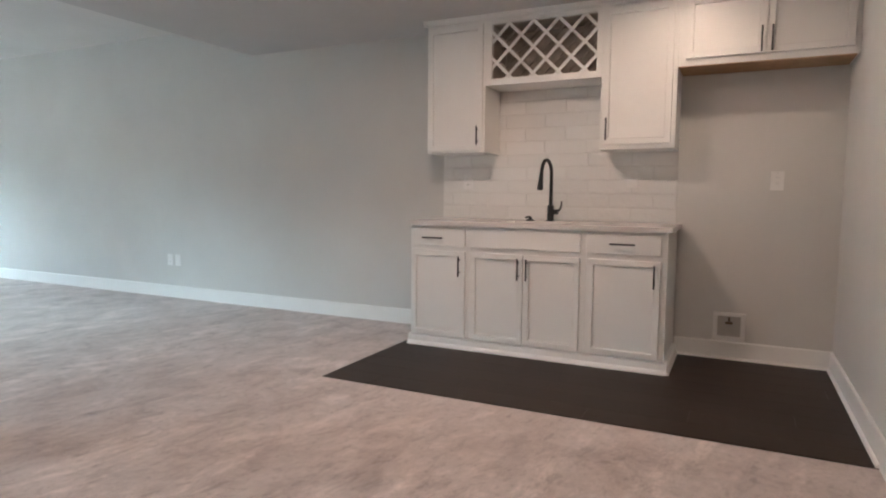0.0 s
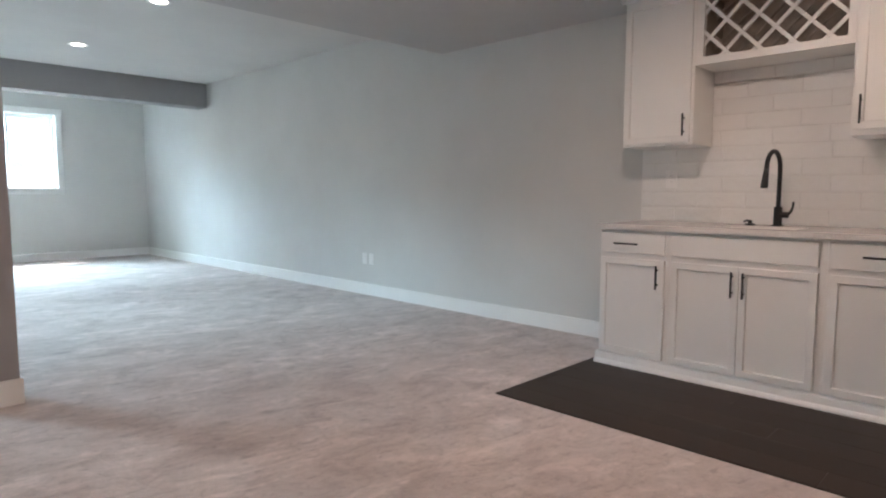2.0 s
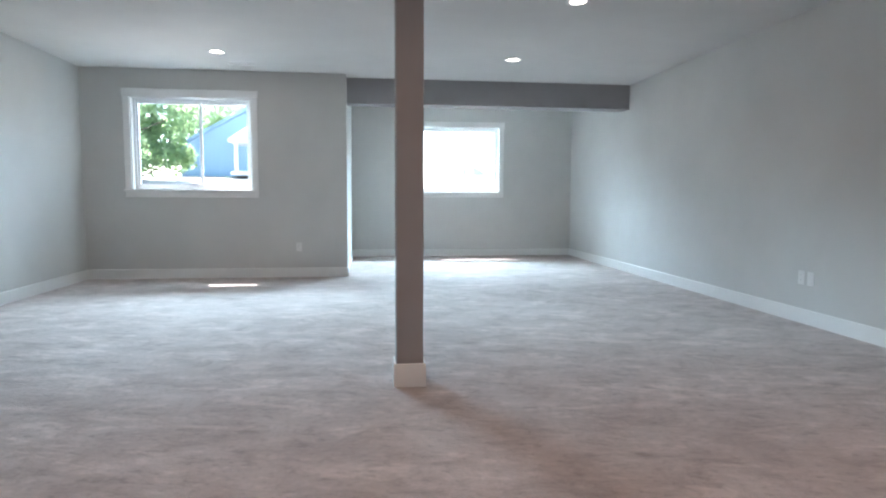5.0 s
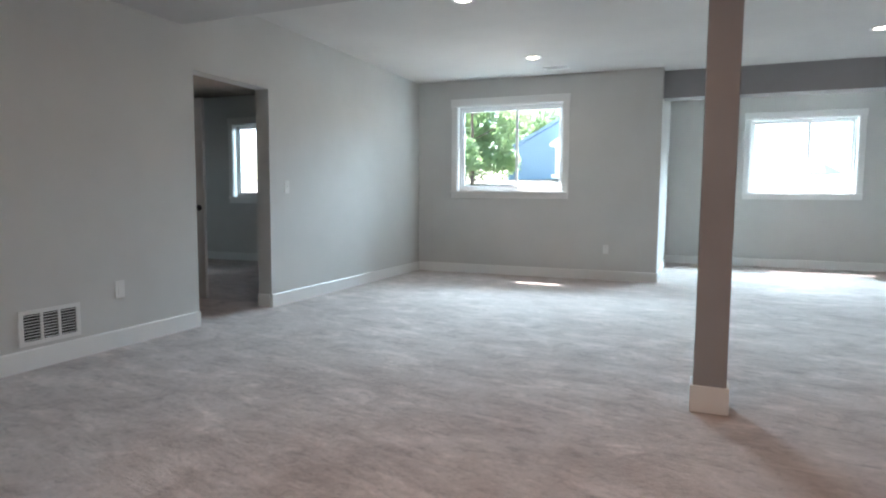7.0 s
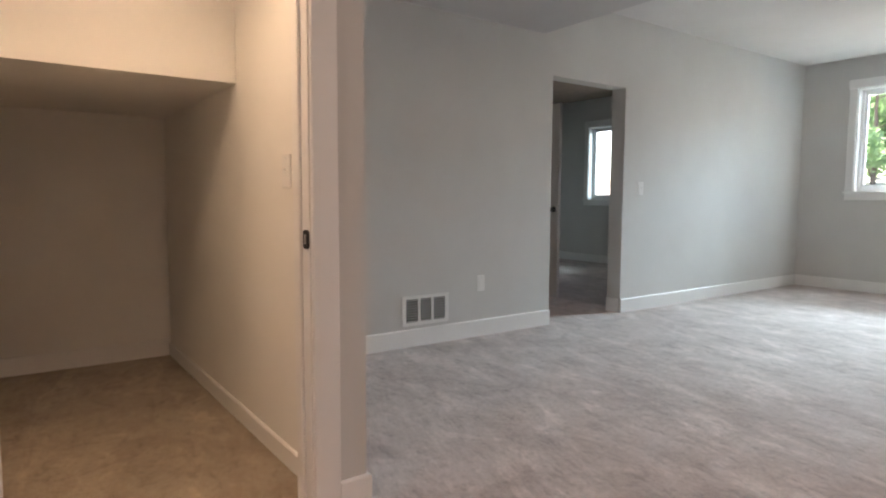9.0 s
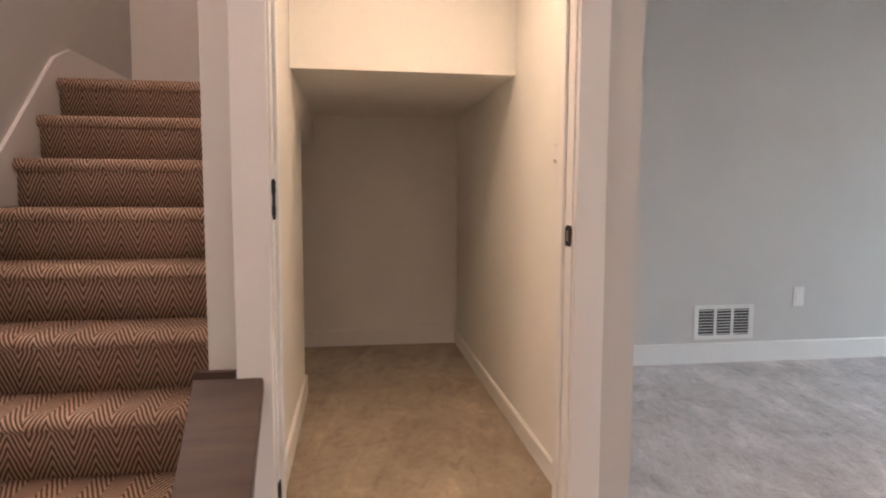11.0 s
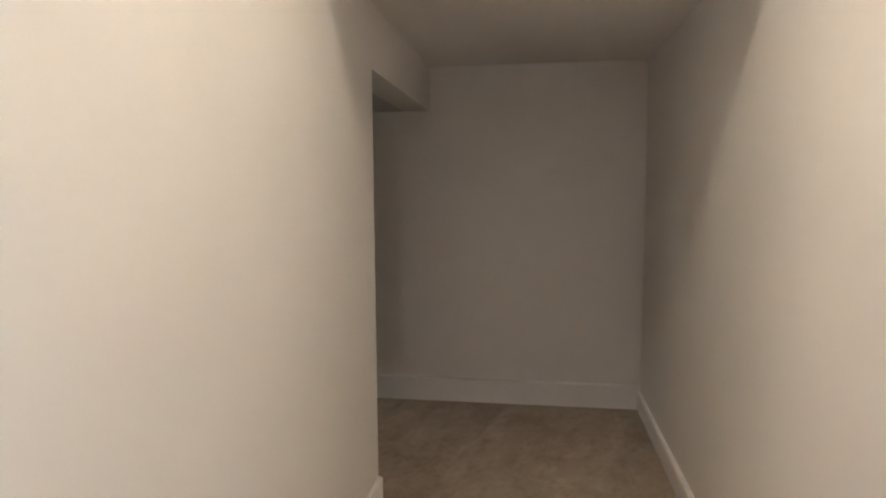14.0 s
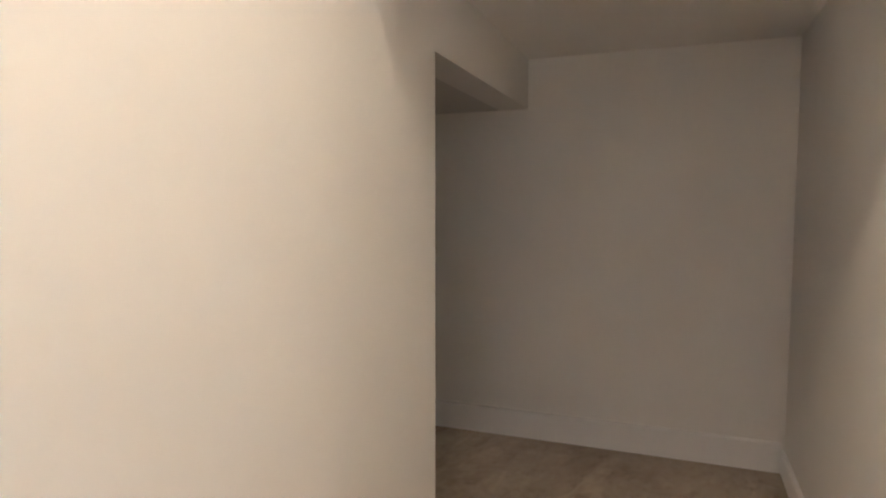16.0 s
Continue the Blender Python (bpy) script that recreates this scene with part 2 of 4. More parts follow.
def boxes(*rows, bevel=0.0, seg=1):
    bm = bmesh.new()
    for r in rows:
        box(bm, *r, bevel=bevel, seg=seg)
    return bm


def prism(points, axis, a, b, bevel=0.0):
    """A closed outline extruded along an axis from a to b; the points are the other two coordinates in order."""
    bm = bmesh.new()
    def at(p, t):
        return {"x": (t, p[0], p[1]), "y": (p[0], t, p[1]), "z": (p[0], p[1], t)}[axis]
    lo = [bm.verts.new(at(p, a)) for p in points]
    hi = [bm.verts.new(at(p, b)) for p in points]
    bm.faces.new(lo)
    bm.faces.new(hi[::-1])
    n = len(points)
    for i in range(n):
        bm.faces.new((lo[i], hi[i], hi[(i + 1) % n], lo[(i + 1) % n]))
    bmesh.ops.recalc_face_normals(bm, faces=bm.faces)
    if bevel:
        bmesh.ops.bevel(bm, geom=bm.edges[:], offset=bevel, segments=1, affect="EDGES")
    return bm


def rod(bm, p, q, r, n=14):
    """A capped round bar from p to q."""
    p, q = Vector(p), Vector(q)
    m = Matrix.Translation((p + q) / 2) @ (q - p).to_track_quat("Z", "Y").to_matrix().to_4x4()
    bmesh.ops.create_cone(bm, cap_ends=True, segments=n, radius1=r, radius2=r, depth=(q - p).length, matrix=m)
    return bm


def tube(points, r, n=12):
    """A round pipe along a smooth line of points; r may be a list."""
    bm = bmesh.new()
    pts = [Vector(p) for p in points]
    rs = r if isinstance(r, list) else [r] * len(pts)
    rings = []
    for i, p in enumerate(pts):
        d = (pts[min(i + 1, len(pts) - 1)] - pts[max(i - 1, 0)]).normalized()
        side = d.cross(Vector((0.02, 1, 0.01))).normalized()
        up = d.cross(side)
        rings.append([bm.verts.new(p + rs[i] * (math.cos(2 * math.pi * k / n) * side + math.sin(2 * math.pi * k / n) * up)) for k in range(n)])
    for a, b in zip(rings, rings[1:]):
        for k in range(n):
            bm.faces.new((a[k], a[(k + 1) % n], b[(k + 1) % n], b[k]))
    bm.faces.new(rings[0][::-1])
    bm.faces.new(rings[-1])
    bmesh.ops.recalc_face_normals(bm, faces=bm.faces)
    return bm


def part(name, bm, material, parent=None, label="", smooth=False):
    """Links a bmesh as one mesh object, under a thing if one is given."""
    me = bpy.data.meshes.new(name)
    bm.normal_update()
    bm.to_mesh(me)
    bm.free()
    me.materials.append(material)
    if smooth:
        for p in me.polygons:
            p.use_smooth = True
    ob = new(name, me)
    if parent:
        ob.parent = parent
    if label:
        ob["label"] = label
    return ob


def thing(name, label, category, group="", at=(0, 0, 0)):
    e = new(name)
    e.location = at
    e.empty_display_size = 0.1
    return tagged(e, label, category, group)


def setting(name, bm, material, label, category, smooth=False):
    return tagged(part(name, bm, material, smooth=smooth), label, category, kind="structure")


# ---- the plan ----
XR, XL = 4.55, -2.73          # right and left wall faces
YF, YA, YS = 9.18, 11.90, -0.11  # window wall, alcove wall, wall beside the bar
XB = 0.557                    # corner of the window wall
ZC, ZD, YD = 2.664, 2.36, 4.60   # high ceiling, dropped ceiling and its edge
XC = -0.905                   # closet front wall
YC0, YC1, YC2 = 1.11, 2.07, 2.158  # closet sides, outer face of its wall
XK = -3.44                    # closet back wall
T = 0.15


def wall_with_holes(axis, face0, face1, a0, a1, z0, z1, holes):
    """A wall slab between face0 and face1 that runs from a0 to a1, with rectangular holes (a, b, low, high), in one piece."""
    us = sorted({a0, a1} | {h[0] for h in holes} | {h[1] for h in holes})
    zs = sorted({z0, z1} | {h[2] for h in holes} | {h[3] for h in holes})
    bm = bmesh.new()
    grid = {(u, z): bm.verts.new((u, face0, z) if axis == "x" else (face0, u, z)) for u in us for z in zs}
    faces = []
    for u, u2 in zip(us, us[1:]):
        for z, z2 in zip(zs, zs[1:]):
            mu, mz = (u + u2) / 2, (z + z2) / 2
            if any(a < mu < b and lo < mz < hi for a, b, lo, hi in holes):
                continue
            faces.append(bm.faces.new((grid[u, z], grid[u2, z], grid[u2, z2], grid[u, z2])))
    bmesh.ops.delete(bm, geom=[v for v in bm.verts if not v.link_faces], context="VERTS")
    out = bmesh.ops.extrude_face_region(bm, geom=faces)
    d = face1 - face0
    bmesh.ops.translate(bm, verts=[g for g in out["geom"] if isinstance(g, bmesh.types.BMVert)], vec=(0, d, 0) if axis == "x" else (d, 0, 0))
    bmesh.ops.recalc_face_normals(bm, faces=bm.faces)
    return bm


W1 = (-2.14, -0.66, 1.15, 2.315)
W2 = (1.75, 3.20, 1.16, 2.305)
W3 = (-6.03, -4.58, 1.04, 2.21)
DOOR = (4.874, 5.80, 0.0, 2.045)

setting("floor", boxes((-7.2, 4.7, -1.2, 12.05, -0.2, 0.0)), CARPET, "pale grey-beige plush carpet with brushed marks across the floor", "carpet floor")
setting("floor_closet", boxes((XK, XC - 0.06, YC0, YC1, 0.0, 0.004), (XK, -2.43, 0.0, YC0, 0.0, 0.004)), SHADED_CARPET, "plush carpet in the understair closet, tinted for its dim amber light", "carpet floor")
setting("wall_right", wall_with_holes("y", XR, XR + T, YS - T, YA + T, 0, 3.0, []), WALL, "long light greige painted wall behind the wet bar", "wall")
setting("wall_left", wall_with_holes("y", XL - T, XL, YC2, YF + T, 0, 3.0, [DOOR]), WALL, "light greige painted wall with a cased-free doorway", "wall")
setting("wall_window", wall_with_holes("x", YF, YF + T, XL, XB - T, 0, 3.0, [W1]), WALL, "light greige painted wall around a white window", "wall")
setting("wall_return", wall_with_holes("y", XB - T, XB, YF, YA + T, 0, 3.0, []), WALL, "painted return wall of the window alcove", "wall")
setting("wall_alcove", wall_with_holes("x", YA, YA + T, XB, XR, 0, 3.0, [W2]), WALL, "greige painted alcove wall with a bright window", "wall")
setting("wall_south", wall_with_holes("x", YS - T, YS, -0.6, XR, 0, 3.0, []), WALL, "greige painted wall beside the bar", "wall")
setting("wall_stair", wall_with_holes("x", YS - T, 0.0, -4.8, -0.6, 0, 4.4, []), WALL, "greige painted wall along the carpeted stairs", "wall")
setting("wall_landing", boxes((-4.95, -4.8, YS - T, YC0, 0, 4.4)), WALL, "greige painted wall at the head of the landing", "wall")
setting("wall_closet_front", wall_with_holes("y", XC - 0.12, XC, 0.988, YC2, 0, 3.0, [(1.139, 1.981, 0, 2.06)]), WALL, "greige painted wall round the closet opening", "wall")
setting("wall_closet_side", boxes((-3.55, XC - 0.12, YC1, YC2, 0, 3.0)), CLOSETWALL, "light painted wall beside the closet", "wall")
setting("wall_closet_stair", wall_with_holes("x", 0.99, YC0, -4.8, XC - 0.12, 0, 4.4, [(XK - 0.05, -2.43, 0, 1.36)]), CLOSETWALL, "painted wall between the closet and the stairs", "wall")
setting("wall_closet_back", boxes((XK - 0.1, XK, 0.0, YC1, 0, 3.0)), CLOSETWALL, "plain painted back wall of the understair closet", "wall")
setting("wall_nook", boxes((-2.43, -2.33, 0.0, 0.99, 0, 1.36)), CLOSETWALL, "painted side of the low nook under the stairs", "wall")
setting("ceiling_nook", boxes((XK, -2.43, 0.0, 0.99, 1.36, 1.44)), CEIL, "low painted ceiling of the nook", "ceiling")
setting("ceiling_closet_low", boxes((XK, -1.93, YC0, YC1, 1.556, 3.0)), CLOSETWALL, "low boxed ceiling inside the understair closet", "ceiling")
setting("ceiling_closet", boxes((-1.93, XC - 0.12, YC0, YC1, ZD, 3.0)), CEIL, "white closet ceiling", "ceiling")
setting("ceiling_main", boxes((XL, XR, YD - 0.1, YF, ZC, 3.0), (XB, XR, YF, YA, ZC, 3.0)), CEIL, "flat white painted ceiling", "ceiling")
setting("ceiling_dropped", prism([(XC, YS), (XR, YS), (XR, YD), (XL, YD + 0.17), (XL, YC2), (XC, YC2)], "z", ZD, 3.0), CEIL_DARKER, "dropped ceiling, darker than the main one, with a straight edge across the room", "ceiling")
setting("ceiling_stairwell", boxes((-4.8, XC, 0.0, 0.99, 4.2, 4.4), (XC, XC + 0.1, 0.0, 0.99, 3.0, 4.4)), CEIL, "ceiling over the stairwell", "ceiling")
setting("beam", boxes((XB, XR, 9.42, 9.70, 2.325, ZC)), POSTPAINT, "boxed grey beam across the alcove opening", "beam")
# side room beyond the doorway
setting("wall_room_back", wall_with_holes("x", 9.12, 9.12 + T, -7.2, XL - T, 0, 3.0, [W3]), WALL, "painted wall of the dim side room", "wall")
setting("wall_room_side", boxes((-7.35, -7.2, 2.4, 9.27, 0, 3.0)), WALL, "painted side wall of the dim side room", "wall")
setting("wall_room_front", boxes((-7.2, XL - T, 2.25, 2.4, 0, 3.0)), WALL, "painted front wall of the dim side room", "wall")
# this ceiling's dimness is put into its dark brown base colour
setting("ceiling_room", boxes((-7.2, XL - T, 2.4, 9.12, 2.664, 3.0)), plain("dim_brown_ceiling", (0.20, 0.155, 0.12), 0.8, spread=0.15, scale=9), "side room ceiling with its dimness put into a brown colour", "ceiling")
# eaves out of view, their depths set to cut sun and sky at each window
setting("roof", boxes((-7.6, 4.9, 1.11, 9.33, 3.0, 3.15), (XC + 0.1, 4.9, -0.4, 1.11, 3.0, 3.15), (-4.2, -1.52, 9.33, 10.06, 2.72, 3.15), (-7.6, -4.2, 9.33, 11.6, 2.72, 3.15), (-1.52, 4.9, 9.33, 9.90, 2.72, 3.15), (XB - 0.3, 4.9, 9.90, 12.62, 2.72, 3.15)), plain("roof_soffit", (0.6, 0.6, 0.58), 0.7), "white roof with unseen eaves that trim the light at the windows", "roof")


def baseboard(name, x0, y0, x1, y1, nx, ny, h=0.125, t=0.014):
    """A flat board with an eased top edge, standing t proud of the wall towards (nx, ny)."""
    length = math.hypot(x1 - x0, y1 - y0)
    dx, dy = (x1 - x0) / length, (y1 - y0) / length
    prof = [(0, 0), (t, 0), (t, h - 0.006), (t - 0.005, h), (0, h)]
    bm = bmesh.new()
    ends = []
    for px, py in ((x0, y0), (x1, y1)):
        ends.append([bm.verts.new((px + nx * a, py + ny * a, z)) for a, z in prof])
    bm.faces.new(ends[0])
    bm.faces.new(ends[1][::-1])
    for i in range(5):
        bm.faces.new((ends[0][i], ends[1][i], ends[1][(i + 1) % 5], ends[0][(i + 1) % 5]))
    bmesh.ops.recalc_face_normals(bm, faces=bm.faces)
    return setting(name, bm, TRIM, "white painted baseboard along the wall", "baseboard")


baseboard("baseboard", XR, 2.60, XR, YA, -1, 0)
baseboard("baseboard", XR, YS, XR, 0.825, -1, 0, t=0.016)
baseboard("baseboard", 0.0, YS, XR - 0.016, YS, 0, 1)
baseboard("baseboard", XL, YC2, XL, DOOR[0], 1, 0)
baseboard("baseboard", XL, DOOR[1], XL, YF, 1, 0)
baseboard("baseboard", XL + 0.014, YF, XB + 0.014, YF, 0, -1)
baseboard("baseboard", XB, YF, XB, YA, 1, 0)
baseboard("baseboard", XB + 0.014, YA, XR - 0.014, YA, 0, -1)
baseboard("baseboard", XL + 0.014, YC2, XC + 0.014, YC2, 0, 1)
baseboard("baseboard", XC, 2.058, XC, YC2, 1, 0)
baseboard("baseboard", -2.43, YC0, XC - 0.12, YC0, 0, 1, h=0.11)
baseboard("baseboard", XK, YC1, XC - 0.12, YC1, 0, -1, h=0.085)
baseboard("baseboard", XK, 0.0, XK, YC1 - 0.014, 1, 0, h=0.115)
baseboard("baseboard", XL - T, DOOR[1], XL - 0.02, DOOR[1], 0, -1)
baseboard("baseboard", -7.2, 9.12, XL - T, 9.12, 0, -1)


# quarter-round along the dark floor
def shoe(name, x0, y0, x1, y1, nx, ny):
    bm = bmesh.new()
    prof = [(0, 0)] + [(0.016 * math.cos(a), 0.016 * math.sin(a)) for a in (0, 0.52, 1.05, 1.57)]
    ends = [[bm.verts.new((px + nx * a, py + ny * a, 0.004 + z)) for a, z in prof] for px, py in ((x0, y0), (x1, y1))]
    bm.faces.new(ends[0])
    bm.faces.new(ends[1][::-1])
    for i in range(5):
        bm.faces.new((ends[0][i], ends[1][i], ends[1][(i + 1) % 5], ends[0][(i + 1) % 5]))
    bmesh.ops.recalc_face_normals(bm, faces=bm.faces)
    return setting(name, bm, TRIM, "white quarter-round moulding at the dark floor", "trim")


shoe("trim", XR - 0.016, YS + 0.014, XR - 0.016, 0.825, -1, 0)
shoe("trim", 2.99, YS + 0.014, XR - 0.032, YS + 0.014, 0, 1)


# ---- windows ----
def slider_window(name, hole, y_in, label, head=0.10):
    """A white two-pane slider in a flat-cased opening; y_in is the wall's inner face."""
    x0, x1, z0, z1 = hole
    w = tagged(new(name), label, "window", kind="structure")
    yo = y_in + 0.10
    f = 0.04
    part("window_frame", boxes((x0, x0 + f, yo - 0.03, yo + 0.05, z0, z1), (x1 - f, x1, yo - 0.03, yo + 0.05, z0, z1),
                               (x0 + f, x1 - f, yo - 0.03, yo + 0.05, z0, z0 + f), (x0 + f, x1 - f, yo - 0.03, yo + 0.05, z1 - f, z1)), VINYL, w)
    xm = (x0 + x1) / 2 + 0.09
    for a, b, dy in ((x0 + f, xm + 0.02, 0.0), (xm - 0.02, x1 - f, 0.024)):
        s = 0.032
        sash = part("sash", boxes((a, a + s, yo + dy - 0.01, yo + dy + 0.012, z0 + f, z1 - f), (b - s, b, yo + dy - 0.01, yo + dy + 0.012, z0 + f, z1 - f),
                                  (a + s, b - s, yo + dy - 0.01, yo + dy + 0.012, z0 + f, z0 + f + s), (a + s, b - s, yo + dy - 0.01, yo + dy + 0.012, z1 - f - s, z1 - f)), VINYL, w)
        g = part("pane", boxes((a + s, b - s, yo + dy - 0.002, yo + dy + 0.002, z0 + f + s, z1 - f - s)), GLASS, sash, "clear window glass")
        g.visible_shadow = False
    # jamb liner
    part("jamb_liner", boxes((x0 - 0.001, x0 + 0.012, y_in - 0.002, yo - 0.03, z0, z1), (x1 - 0.012, x1 + 0.001, y_in - 0.002, yo - 0.03, z0, z1),
                             (x0 + 0.012, x1 - 0.012, y_in - 0.002, yo - 0.03, z1 - 0.012, z1 + 0.001)), TRIM, w)
    c = 0.082
    for a, b in ((x0 - c, x0), (x1, x1 + c)):
        part("side_casing", boxes((a, b, y_in - 0.018, y_in, z0 - 0.002, z1), bevel=0.003), TRIM, w)
    part("head_casing", boxes((x0 - c - 0.012, x1 + c + 0.012, y_in - 0.024, y_in, z1, z1 + head), bevel=0.004), TRIM, w)
    part("window_sill", boxes((x0 - c - 0.012, x1 + c + 0.012, y_in - 0.045, y_in + 0.07, z0 - 0.024, z0 - 0.002), bevel=0.004), TRIM, w)
    part("apron", boxes((x0 - c, x1 + c, y_in - 0.016, y_in, z0 - 0.102, z0 - 0.024), bevel=0.003), TRIM, w)
    return w


slider_window("window_1", W1, YF, "white vinyl slider window in flat white casing")
slider_window("window_2", W2, YA, "bright white vinyl slider window in flat casing")
slider_window("window_3", W3, 9.12, "white slider window in the dim side room")


# ---- doorways ----
setting("wall_room_stub", boxes((-4.60, -4.42, 5.86, 6.05, 0, 2.664)), WALL, "painted partition in the dim side room", "wall")
d = thing("room_door", "white hinged door standing open in the dim side room", "door")
part("door_slab", boxes((-4.415, -3.625, 5.900, 5.935, 0.012, 2.03), bevel=0.002), TRIM, d)
bm = bmesh.new()
rod(bm, (-3.685, 5.900, 0.935), (-3.685, 5.890, 0.935), 0.030, 20)
rod(bm, (-3.685, 5.890, 0.935), (-3.685, 5.860, 0.935), 0.011, 14)
rod(bm, (-3.685, 5.860, 0.935), (-3.685, 5.834, 0.935), 0.027, 20)
part("door_knob", bm, BLACK, d, "matte black round knob")

cf = tagged(new("door_1"), "white cased closet opening with no door hung", "door frame", kind="structure")
JL, JR = 1.157, 1.963
part("jamb", boxes((XC - 0.121, XC + 0.002, JL - 0.018, JL, 0, 2.042)), TRIM, cf)
part("jamb", boxes((XC - 0.121, XC + 0.002, JR, JR + 0.018, 0, 2.042)), TRIM, cf)
part("head_jamb", boxes((XC - 0.121, XC + 0.002, JL, JR, 2.024, 2.042)), TRIM, cf)
part("door_stop", boxes((XC - 0.086, XC - 0.050, JL, JL + 0.011, 0, 2.024), bevel=0.002), TRIM, cf)
part("door_stop", boxes((XC - 0.086, XC - 0.050, JR - 0.011, JR, 0, 2.024), bevel=0.002), TRIM, cf)
part("side_casing", boxes((XC, XC + 0.018, JR + 0.005, 2.056, 0, 2.13), bevel=0.003), TRIM, cf)
part("side_casing", boxes((XC, XC + 0.018, 1.060, JL - 0.005, 0.0, 2.13), bevel=0.003), TRIM, cf)
part("head_casing", boxes((XC, XC + 0.022, JL - 0.005, JR + 0.005, 2.036, 2.13), bevel=0.003), TRIM, cf)


def plate(x0, x1, y0, y1, z0, z1, r=0.012):
    """A thin plate standing across y, with rounded corners."""
    bm = bmesh.new()
    ring = []
    for cx, cz, a0 in ((x1 - r, z1 - r, 0), (x0 + r, z1 - r, 90), (x0 + r, z0 + r, 180), (x1 - r, z0 + r, 270)):
        for k in range(6):
            a = radians(a0 + 18 * k)
            ring.append((cx + r * math.cos(a), cz + r * math.sin(a)))
    lo = [bm.verts.new((x, y0, z)) for x, z in ring]
    hi = [bm.verts.new((x, y1, z)) for x, z in ring]
    bm.faces.new(lo)
    bm.faces.new(hi[::-1])
    for k in range(len(ring)):
        n = (k + 1) % len(ring)
        bm.faces.new((lo[n], lo[k], hi[k], hi[n]))
    bmesh.ops.recalc_face_normals(bm, faces=bm.faces)
    return bm


def hinge(z):
    h = part("hinge", plate(XC - 0.042, XC - 0.004, JL + 0.0005, JL + 0.0035, z - 0.043, z + 0.043), BLACK, cf, "matte black butt hinge with no door on it")
    bm = bmesh.new()
    rod(bm, (XC + 0.001, JL + 0.004, z - 0.044), (XC + 0.001, JL + 0.004, z - 0.018), 0.0055)
    rod(bm, (XC + 0.001, JL + 0.004, z + 0.012), (XC + 0.001, JL + 0.004, z + 0.044), 0.0055)
    rod(bm, (XC + 0.001, JL + 0.004, z - 0.054), (XC + 0.001, JL + 0.004, z + 0.05), 0.004)
    part("knuckle", bm, BLACK, h)


hinge(1.025)
hinge(0.215)
sp = part("strike_plate", plate(XC - 0.040, XC + 0.003, JR - 0.0035, JR - 0.0005, 0.893, 0.952), BLACK, cf, "matte black strike plate")
part("latch_hole", boxes((XC - 0.031, XC - 0.017, JR - 0.0042, JR - 0.0034, 0.907, 0.938)), STEEL, sp)

# sloping knee wall with a dark cap beside the lowest steps
KT, KX = 0.580, -0.34
setting("knee_wall", prism([(XC, 0), (KX, 0), (XC, KT - 0.045)], "y", 0.988, 1.100), WALL, "low sloping knee wall at the foot of the stairs", "wall")
kc = thing("knee_wall_cap", "dark stained wooden cap sloping down the knee wall", "wall cap")
part("cap_board", prism([(XC + 0.018, KT - 0.018), (XC + 0.018, KT - 0.062), (KX + 0.02, 0.0), (KX + 0.065, 0.0)], "y", 0.952, 1.128, bevel=0.003), DARKWOOD, kc)
part("cap_tongue", boxes((XC - 0.015, XC + 0.018, 0.952, 1.059, KT - 0.05, KT), bevel=0.002), DARKWOOD, kc)

# ---- stairs ----
RISE, GO, X5 = 0.196, 0.205, -1.755
stairs = thing("staircase", "stairs wrapped in brown herringbone woven carpet", "stairs", at=(0, 0, 0))


def stair_step(n, last=False):
    """One carpeted step: riser, rolled nosing and tread, with u across and v along its surface."""
    z0, z1 = RISE * (n - 1), RISE * n
    xn = X5 + (5 - n) * GO
    xr = xn - 0.030
    r = 0.027
    back = xr - GO - 0.002 if not last else -4.8
    line = [(xr, z0 if n > 1 else 0.0), (xr, z1 - 0.050), (xr + 0.004, z1 - 0.046)]
    cx, cz = xn - r, z1 - r
    for k in range(9):
        a = radians(-100 + 190 * k / 8)
        line.append((cx + r * math.cos(a), cz + r * math.sin(a)))
    line.append((back, z1))
    dist = [0.0]
    for p, q in zip(line, line[1:]):
        dist.append(dist[-1] + math.hypot(q[0] - p[0], q[1] - p[1]))
    bm = bmesh.new()
    uvl = bm.loops.layers.uv.new("uv")
    ya, yb = 0.02, 0.985
    lo = [bm.verts.new((x, ya, z)) for x, z in line]
    hi = [bm.verts.new((x, yb, z)) for x, z in line]
    for i in range(len(line) - 1):
        f = bm.faces.new((lo[i], hi[i], hi[i + 1], lo[i + 1]))
        f.smooth = True
        for lp, (u, v) in zip(f.loops, ((ya, dist[i]), (yb, dist[i]), (yb, dist[i + 1]), (ya, dist[i + 1]))):
            lp[uvl].uv = (u, v + n * 0.013)
    bl, bh = bm.verts.new((back, ya, z0)), bm.verts.new((back, yb, z0))
    bm.faces.new((lo[-1], hi[-1], bh, bl))
    bm.faces.new((bl, bh, hi[0], lo[0]))
    bm.faces.new(lo + [bl])
    bm.faces.new((hi + [bh])[::-1])
    bmesh.ops.recalc_face_normals(bm, faces=bm.faces)
    part("step", bm, HERRING, stairs)


for n in range(1, 9):
    stair_step(n, n == 8)


def nose(n):
    return X5 + (5 - n) * GO, RISE * n


xa, za = nose(1)
xb, zb = nose(8)
prof = [(xa + 0.12, 0.0), (xa + 0.12, 0.16), (xa, za + 0.085), (xb, zb + 0.085), (xb - 0.17, zb + 0.16), (-4.8, zb + 0.16), (-4.8, zb - 0.1), (xb - 0.1, zb - 0.1), (xa - 0.2, 0.0)]
part("skirt_board", prism(prof, "y", 0.0, 0.018), TRIM, stairs, "white painted skirt board along the wall")

